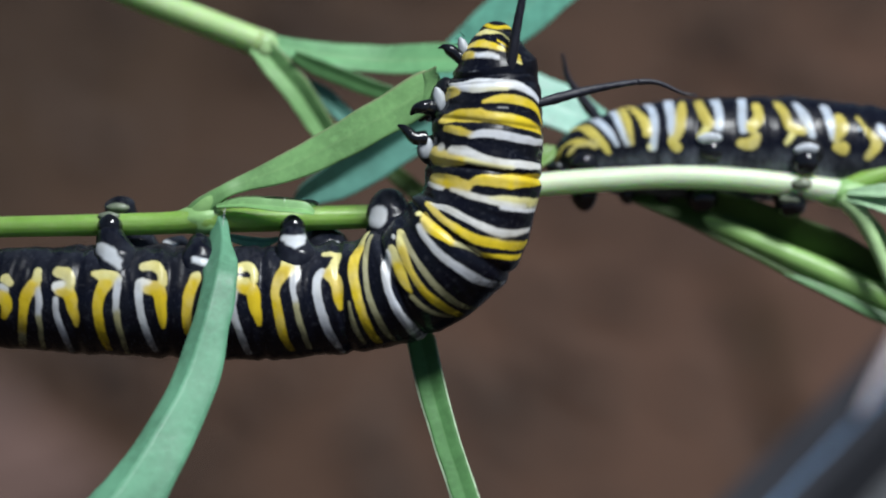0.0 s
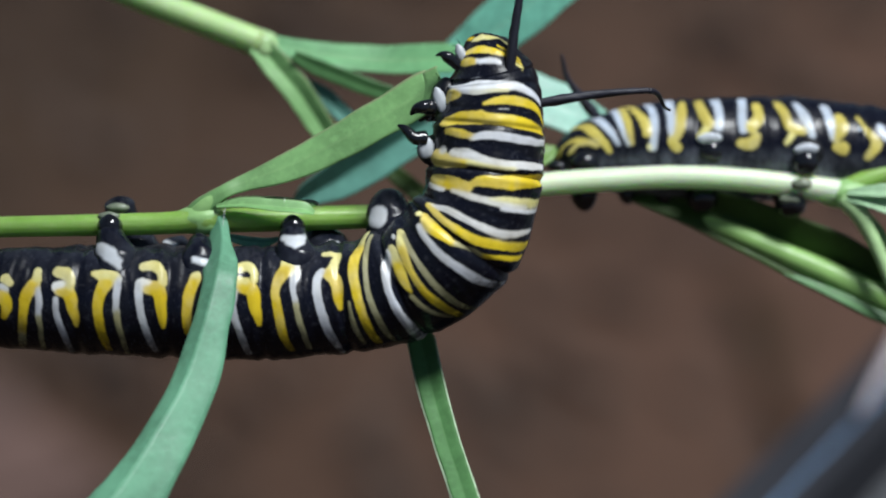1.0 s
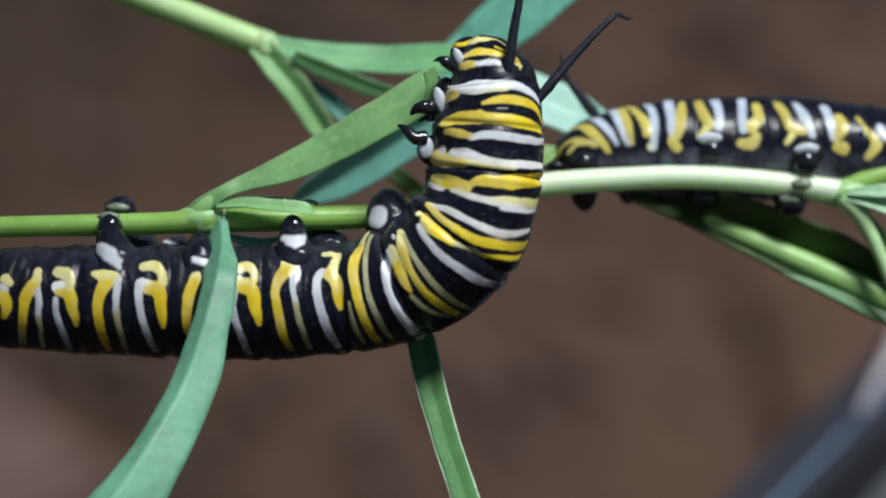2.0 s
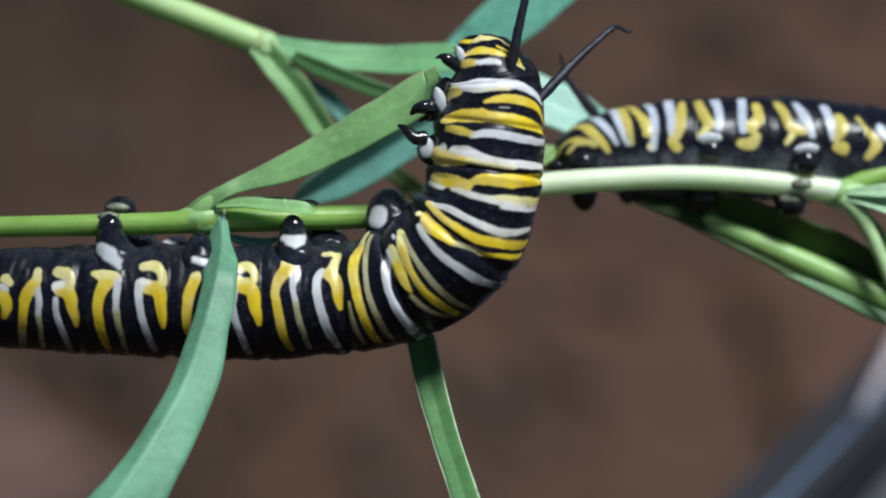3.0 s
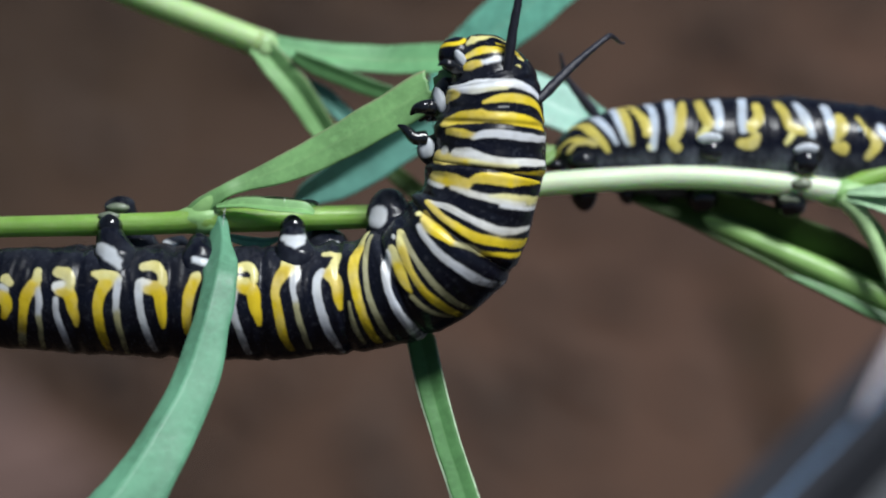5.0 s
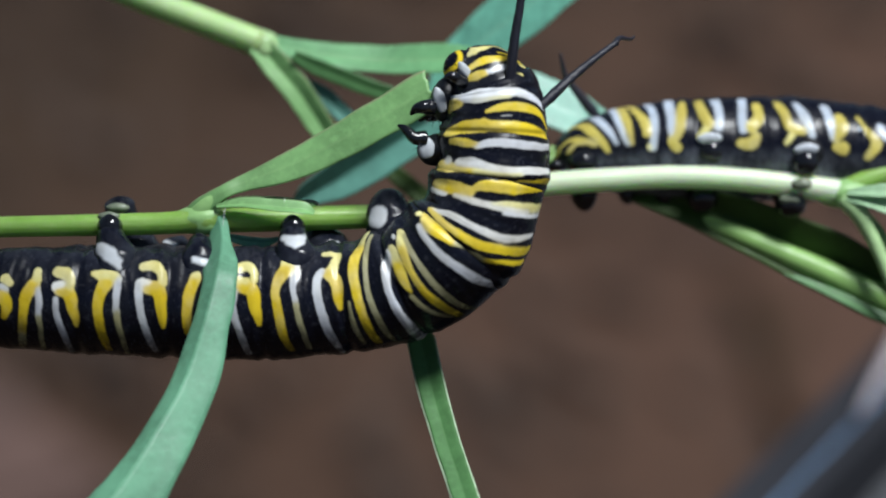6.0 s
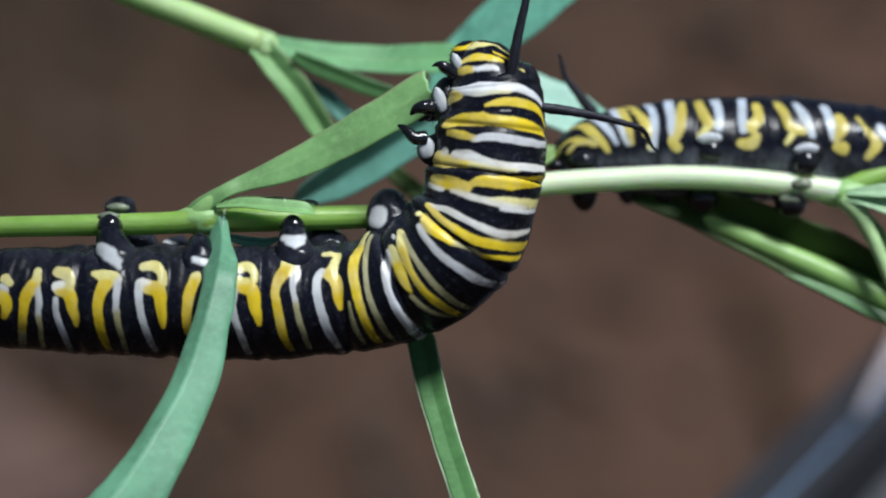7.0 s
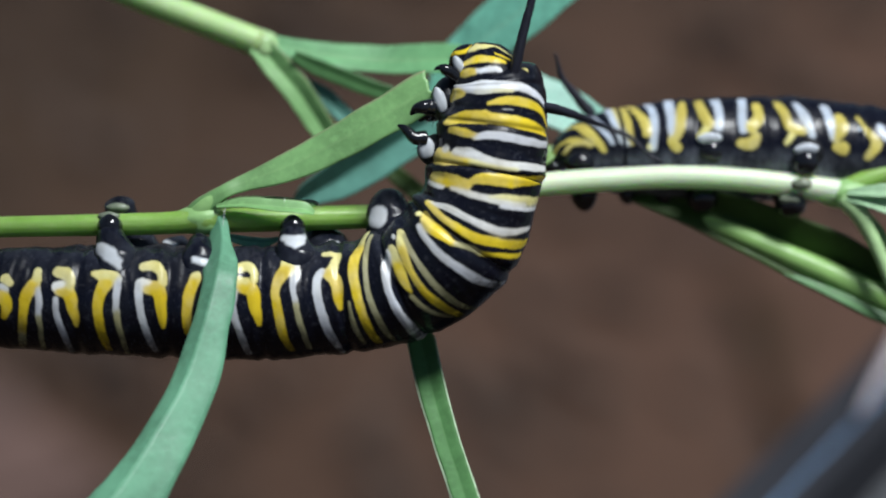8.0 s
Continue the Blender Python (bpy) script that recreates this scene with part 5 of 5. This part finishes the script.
for base, dome, patch, pad in (((17.68, 12.43, 351.57), (17.63, 11.69, 351.65), (17.54, 11.46, 352.68), None), ((23.96, 12.15, 351.45), (23.82, 10.84, 351.25), (23.85, 10.79, 352.2), (23.5, 9.36, 350.32))):
    hip = blob("proleg", base, (1.36, 1.07, 1.3), FRONT, MATT, far, "black fleshy leg with a white patch")
    blob("foot", dome, (0.93, 0.93, 0.9), FRONT, BLACK, hip, "glossy black foot")
    blob("white_patch", patch, (0.82, 0.39, 0.22), (RIGHT + 0.06 * UP, UP + 0.3 * OUT, OUT), PATCH, hip, "white patch")
    if pad:
        blob("grip_pad", pad, (0.68, 0.39, 0.35), FRONT, PADGREY, hip, "grey-green gripping pad")
for dome, patch in (((17.13, 10.68, 348.76), None), ((22.88, 9.97, 348.67), (22.79, 9.53, 349.15))):
    hip = blob("proleg", np.array(dome) + UP * 0.8 - OUT * 0.6, (1.21, 1.21, 1.2), FRONT, MATT, far, "black fleshy leg under the stem")
    blob("foot", dome, (1.04, 0.96, 0.9), FRONT, BLACK, hip, "glossy black foot")
    if patch:
        blob("grip_pad", patch, (0.75, 0.36, 0.4), FRONT, PADGREY, hip, "grey-green gripping pad")
for where, size in (((9.29, 10.16, 349.07), 0.89), ((12.22, 12.4, 348.19), 0.57), ((14.7, 12.37, 348.12), 0.64)):
    front = tube("leg", [(*(np.array(where) + UP * 1.6 - OUT * 0.6), size * 0.8), (*(np.array(where) + UP * 0.7), size * 0.85), (*where, size), (*(np.array(where) - UP * size * 0.8 + RIGHT * 0.1), size * 0.6),
                         (*(np.array(where) - UP * size * 1.1 + RIGHT * 0.15), size * 0.1)], BLACK, far, rings=36, label="glossy black leg under the stem")
blob("face", (9.31, 11.65, 350.85), (1, 0.79, 0.93), (RIGHT, UP, OUT), BLACK, far_head, "glossy black face")
blob("jaw", (7.51, 12.47, 350.25), (0.71, 0.39, 0.57), (RIGHT, UP, OUT), BLACK, far_head, "black mouthparts")
FIL_C = (10.03, 14.28, 353.17)
fil_c = filament(far, FIL_C, 3.0, 0.32, 0.01)
fil_c_tip = filament_tip(fil_c, np.array(FIL_C) + np.array((0, 0, 3.0)), 1.8, 0.21, 0.03)


# ---- movement ----
def local(point, parent):
    return Vector([float(v) for v in point]) * MM - world_of(parent)


def nudge(pivot, parent, right, up, turn=0.0, yaw=0.0):
    """A pose of a body piece: shifted in its own plane (mm), turned in it, and turned about the upright (degrees)."""
    p = local(pivot, parent) + Vector((RIGHT * right + UP * up).tolist()) * MM
    q = Matrix.Rotation(radians(turn), 4, Vector(OUT.tolist())) @ Matrix.Rotation(radians(yaw), 4, Vector(UP.tolist()))
    return Matrix.Translation(p) @ q


def step(right, up):
    return Vector((RIGHT * right + UP * up).tolist()) * MM


def aimed(p, rise, back):
    """A pose whose z axis rises by so many degrees from the right-pointing axis and leans back by so many."""
    r, k = radians(rise), radians(back)
    z = Vector((RIGHT * math.cos(r) * math.cos(k) + UP * math.sin(r) * math.cos(k) - OUT * math.sin(k)).tolist())
    y = Vector(OUT.tolist())
    x = y.cross(z).normalized()
    y = z.cross(x)
    return Matrix.Translation(Vector(p)) @ Matrix((x, y, z)).transposed().to_4x4()


def motions():
    # the body sways and the head nods while it feeds
    walk(thorax, [
        (0, nudge(P_TOP, near, -0.11, 0, -0, 0)),
        (0.5, nudge(P_TOP, near, -0.04, -0.07, 0.87, 0)),
        (1, nudge(P_TOP, near, 0, -0.11, 1.31, 0)),
        (1.5, nudge(P_TOP, near, -0.04, -0.11, 3.06, 0)),
        (3, nudge(P_TOP, near, 0, 0, -0, 0)),
        (3.5, nudge(P_TOP, near, 0.07, 0, 1.75, 0)),
        (4, nudge(P_TOP, near, 0.18, 0.04, -1.31, 0)),
        (4.5, nudge(P_TOP, near, 0.07, 0.14, 3.06, 0)),
        (4.7, nudge(P_TOP, near, 0.07, 0.11, 3.5, 0)),
        (5.8, nudge(P_TOP, near, 0.29, -0.5, 4.81, 0)),
        (6, nudge(P_TOP, near, 0.32, -0.57, 4.81, 0)),
        (6.15, nudge(P_TOP, near, 0.25, -0.5, 4.37, 0)),
        (6.4, nudge(P_TOP, near, 0, -0.29, 2.62, 0)),
        (7, nudge(P_TOP, near, 0.11, -0.21, 1.31, 0)),
        (7.5, nudge(P_TOP, near, 0.07, -0.21, 0.87, 0)),
        (8, nudge(P_TOP, near, 0.18, -0.11, -0.44, 0)),
    ])
    walk(waist, [
        (0, nudge(P_MID, near, -0.04, -0.04, 0, 0)),
        (0.5, nudge(P_MID, near, 0, -0.11, 0, 0)),
        (1, nudge(P_MID, near, 0, -0.11, 0, 0)),
        (1.5, nudge(P_MID, near, -0.04, -0.11, 0, 0)),
        (3, nudge(P_MID, near, 0, 0, 0, 0)),
        (3.5, nudge(P_MID, near, 0, 0, 0, 0)),
        (4, nudge(P_MID, near, 0, 0.11, 0, 0)),
        (4.5, nudge(P_MID, near, -0.07, 0.21, 0, 0)),
        (4.7, nudge(P_MID, near, -0.07, 0.18, 0, 0)),
        (5.8, nudge(P_MID, near, 0.11, -0.32, 0, 0)),
        (6, nudge(P_MID, near, 0.14, -0.39, 0, 0)),
        (6.15, nudge(P_MID, near, 0.11, -0.32, 0, 0)),
        (6.5, nudge(P_MID, near, -0.07, -0.18, 0, 0)),
        (7, nudge(P_MID, near, -0.04, -0.11, 0, 0)),
        (7.5, nudge(P_MID, near, -0.11, -0.11, 0, 0)),
        (8, nudge(P_MID, near, -0.04, 0.04, 0, 0)),
    ])
    walk(head, [
        (0, nudge(P_HEAD, near, 0.25, 0.36, -5, -10)),
        (0.5, nudge(P_HEAD, near, 0.14, 0.14, -3, -6)),
        (1, nudge(P_HEAD, near, 0, 0.04, -2, 0)),
        (1.3, nudge(P_HEAD, near, -0.18, -0.07, 2, 4)),
        (1.7, nudge(P_HEAD, near, -0.21, -0.07, 3, 5)),
        (2.8, nudge(P_HEAD, near, 0, 0, 0, 0)),
        (3, nudge(P_HEAD, near, 0, 0, 0, 0)),
        (3.5, nudge(P_HEAD, near, -0.25, -0.07, 3, 4)),
        (3.9, nudge(P_HEAD, near, -0.11, 0, 4, 10)),
        (4.2, nudge(P_HEAD, near, -0.29, 0.11, 7, 14)),
        (4.5, nudge(P_HEAD, near, -0.36, 0.14, 8, 16)),
        (4.7, nudge(P_HEAD, near, -0.36, 0.11, 9, 18)),
        (5.8, nudge(P_HEAD, near, -0.36, -0.5, 14, 26)),
        (6, nudge(P_HEAD, near, -0.32, -0.64, 15, 28)),
        (6.1, nudge(P_HEAD, near, -0.32, -0.57, 14, 24)),
        (6.25, nudge(P_HEAD, near, -0.29, -0.07, 4, 4)),
        (6.4, nudge(P_HEAD, near, -0.21, 0, -2, -6)),
        (6.6, nudge(P_HEAD, near, -0.18, -0.32, 0, 0)),
        (7, nudge(P_HEAD, near, -0.25, -0.39, 2, 3)),
        (7.5, nudge(P_HEAD, near, -0.25, -0.39, 3, 4)),
        (8, nudge(P_HEAD, near, -0.18, -0.5, 4, 6)),
    ])
    # seconds, shift and turn of the head within the first segment
    nod = [(0, 0.89, 0.5, -10), (0.3, 0.86, 0.43, -8), (0.6, 0.71, 0.29, -6), (1, 0.43, 0.07, 0), (1.3, 0, 0, 6), (1.7, -0.14, 0, 8), (2.8, 0, 0, 0), (3, 0, 0, 0), (3.5, -0.21, 0.07, -15), (3.9, -0.43, 0.14, -35), (4.2, -0.61, 0.21, -45), (4.5, -0.68, 0.21, -45), (4.7, -0.64, 0.18, -30), (5.8, -0.21, 0, 38), (6, -0.21, 0, 40), (6.1, -0.21, 0, 36), (6.25, 0.14, 0.21, 8), (6.4, 0.36, 0.29, 0), (6.6, 0.07, 0.07, 2), (7, -0.07, 0.07, 6), (7.5, -0.18, 0.07, 8), (8, -0.14, 0, 8)]
    walk(capsule, [(t, Matrix.Translation(local(CAPSULE, near) - local(P_HEAD, near) + step(x, y)) @ Matrix.Rotation(radians(a), 4, Vector(OUT.tolist())))
                   for t, x, y, a in nod])
    walk(far_head, [
        (0, nudge(P_FAR, far, 0, -0.07, 0, 0)),
        (0.5, nudge(P_FAR, far, -0.04, -0.07, 0, 0)),
        (1, nudge(P_FAR, far, 0.07, 0, 0, 0)),
        (1.5, nudge(P_FAR, far, 0, 0, 0, 0)),
        (4.5, nudge(P_FAR, far, -0.04, 0.04, 0, 0)),
        (7, nudge(P_FAR, far, -0.04, 0.04, 0, 0)),
        (7.5, nudge(P_FAR, far, -0.21, 0.11, 1, 0)),
        (8, nudge(P_FAR, far, -0.29, 0.04, 1, 0)),
    ])
    # the leaf tip is drawn in and eaten
    home = leaf_scrap.location.copy()
    walk(leaf_scrap, [(t, Matrix.Translation(home + step(x, y))) for t, x, y in (
        (0, 0, 0), (1.7, 0.04, 0.02), (3, 0.07, 0.04), (4, 0.29, 0.07), (4.7, 0.79, 0.11), (5.8, 1.64, 0.14), (6.5, 1.79, 0.14), (8, 1.86, 0.14))])
    # the feelers of the near caterpillar
    root = local(FIL_A, near)
    walk(fil_a, [
        (0, aimed(root + step(0, 0.07), 79.24, -8)),
        (0.5, aimed(root + step(0, 0.07), 80.15, -8)),
        (1, aimed(root + step(-0.04, 0.04), 81.15, -8)),
        (1.5, aimed(root + step(-0.18, 0), 82.59, -8)),
        (1.7, aimed(root + step(-0.18, 0), 81.67, -8)),
        (2.8, aimed(root + step(0.07, 0.04), 77.52, -8)),
        (3, aimed(root + step(0.04, 0.07), 77.42, -8)),
        (3.5, aimed(root + step(0.04, 0.11), 78.69, -8)),
        (3.7, aimed(root + step(0.18, 0.14), 76.76, -8)),
        (4, aimed(root + step(0.36, 0.18), 74.38, -8)),
        (4.25, aimed(root + step(0.07, 0.25), 74.58, -8)),
        (4.5, aimed(root + step(-0.21, 0.18), 73.03, -8)),
        (4.7, aimed(root + step(-0.21, 0.18), 76.19, -8)),
        (5.8, aimed(root + step(0, -0.18), 82, -8)),
        (6, aimed(root + step(0, -0.25), 80.82, -8)),
        (6.2, aimed(root + step(-0.07, -0.25), 81.25, -8)),
        (6.5, aimed(root + step(-0.14, -0.21), 80.75, -8)),
        (7, aimed(root + step(0.07, -0.11), 77.47, -8)),
        (7.5, aimed(root + step(0.14, -0.14), 78.86, -8)),
        (8, aimed(root + step(0.29, 0), 75.42, -8)),
    ])
    # seconds, shift of the root, rise and lean of the shaft, rise and lean of its tip
    swing = [
        (0, 0.07, -0.07, 12.57, 20.86, -10.16, 9.54),
        (0.2, 0.05, -0.07, 4.82, 0, -36.03, 29.32),
        (0.4, 0.04, -0.08, 0.39, 0, -39.81, 21.6),
        (0.5, 0.04, -0.1, 6.49, 0, -33.69, 37.59),
        (0.7, 0.06, -0.11, 9.85, 0, -19.78, 29.99),
        (0.8, 0.08, -0.11, -7.56, 41.22, -14.9, 0),
        (0.9, 0.11, -0.11, 7.39, 0, -26.95, 52.69),
        (1, 0.11, -0.11, 6.31, 0, -31.53, 61.79),
        (1.1, 0.08, -0.05, 17.29, 0, -17.1, 41.64),
        (1.2, 0.04, 0.07, 21.8, 0, -11.47, 49.85),
        (1.3, -0.06, 0.19, 33.75, 0, 0, 64.51),
        (1.4, -0.14, 0.29, 35.75, 0, -4.24, 60.27),
        (1.5, -0.21, 0.36, 44.31, 14.65, 6.2, 64.93),
        (1.6, -0.2, 0.36, 43.77, 6.83, 7.94, 66.57),
        (1.7, -0.18, 0.36, 49.23, 0, 15.64, 68),
        (2.8, 0, 0.21, 40.31, 17.98, 4.09, 67.32),
        (2.9, -0.04, 0.25, 41.58, 24.39, 4.76, 68),
        (3, -0.07, 0.29, 44.29, 20.54, 11, 68),
        (3.1, -0.07, 0.26, 30.68, 29.67, -29.51, 56.1),
        (3.3, -0.07, 0.21, 35.8, 34.26, -25.39, 53.27),
        (3.4, -0.07, 0.25, 53.48, 26.41, 17.24, 68),
        (3.5, -0.07, 0.29, 29.98, 34.45, -32.47, 53.34),
        (3.6, -0.11, 0.39, 52.39, 32.2, 8.75, 68),
        (3.7, 0, -0.07, 7.46, 21.42, -11.31, 68),
        (3.8, 0, -0.07, 16.41, 33.25, -27.22, 68),
        (3.9, 0.07, -0.25, -2.49, 27.69, 41.31, 66.28),
        (4, 0.04, -0.07, 24.27, 42.67, -36.53, 68),
        (4.1, 0.07, -0.21, -3.22, 28.3, 43.03, 67.93),
        (4.2, 0, -0.07, 18.18, 39.2, -26.57, 50.6),
        (4.3, -0.07, 0.21, 32.99, 41.69, -9.46, 68),
        (4.4, -0.07, 0.18, 26.22, 36.06, -23.36, 63.97),
        (4.5, -0.18, 0.29, 24.19, 33.77, -47.64, 65.08),
        (4.7, -0.14, 0.36, 43.17, 31.65, 4.51, 68),
        (5.8, 0.04, -0.14, 40.71, 20.76, 13.24, 68),
        (5.9, 0, -0.14, 46.17, 17.81, 0, 66.24),
        (6, 0, -0.21, 40.2, 21.88, 30.38, 68),
        (6.1, -0.07, -0.14, 47.31, 15.35, 16.5, 68),
        (6.2, -0.18, -0.29, 0.43, 43.05, -4.09, 50.01),
        (6.3, -0.21, -0.36, -12.53, 48.81, -18.86, 0),
        (6.4, -0.21, -0.36, -3.81, 34.31, -27.57, 21.6),
        (6.5, -0.21, -0.36, -7.53, 15.34, -32.87, 44.87),
        (6.6, -0.18, -0.36, 3.04, 0, -42.45, 0),
        (6.7, -0.14, -0.39, -0.31, 0, -38.93, 23.34),
        (6.8, -0.11, -0.43, -10.18, 29.44, -31.93, 41.88),
        (6.9, -0.09, -0.43, 3.08, 22.83, -45, 16.59),
        (7, -0.07, -0.43, -10.7, 23.5, -37.79, 55.4),
        (7.1, -0.09, -0.43, 0.97, 12.73, -53.13, 38.89),
        (7.2, -0.11, -0.43, -5.07, 46.84, -32.28, 0),
        (7.3, -0.12, -0.43, 0.73, 30.69, -44.1, 34.01),
        (7.4, -0.14, -0.43, 0.74, 32.2, -48.52, 32.5),
        (7.5, -0.14, -0.43, -4.79, 22.96, -46.25, 53.43),
        (7.6, -0.14, -0.43, -0.75, 32.78, -38.95, 30.74),
        (7.7, -0.12, -0.41, -8.26, 44.94, -26.82, 20.97),
        (7.8, -0.11, -0.39, -0.37, 32.79, -43.69, 31.95),
        (7.9, -0.07, -0.39, -1.12, 32.77, -42.63, 38.35),
        (8, 0, -0.36, -16.74, 45.11, -29.55, 0),
    ]
    root = local(FIL_B, near)
    walk(fil_b, [(t, aimed(root + step(x, y), a, b)) for t, x, y, a, b, c, d in swing])
    walk(fil_b_tip, [(t, Matrix.Translation((0, 0, SHAFT * MM)) @ aimed((0, 0, 0), a, b).inverted() @ aimed((0, 0, 0), c, d))
                     for t, x, y, a, b, c, d in swing])
    # the feeler of the far caterpillar
    root = local(FIL_C, far)
    walk(fil_c, [
        (0, aimed(root + step(0, 0), 127.17, -15)),
        (0.5, aimed(root + step(0, 0), 127.17, -15)),
        (1, aimed(root + step(0.04, 0), 128.74, -15)),
        (1.5, aimed(root + step(0, 0.07), 129.19, -15)),
        (4.5, aimed(root + step(0, 0.11), 129.32, -15)),
        (7, aimed(root + step(-0.04, 0.11), 129.62, -15)),
        (7.5, aimed(root + step(-0.21, 0.14), 129.99, -15)),
        (8, aimed(root + step(-0.25, 0.11), 130.35, -15)),
    ])
    spot = Matrix.Translation((0, 0, 7.5 * MM))
    walk(fil_a_tip, [(0.0, spot), (8.0, spot)])
    bent = Matrix.Translation((0, 0, 3.0 * MM)) @ pose(0, 0, 0, 0, -22, 0)
    walk(fil_c_tip, [(0.0, bent), (8.0, bent)])


motions()
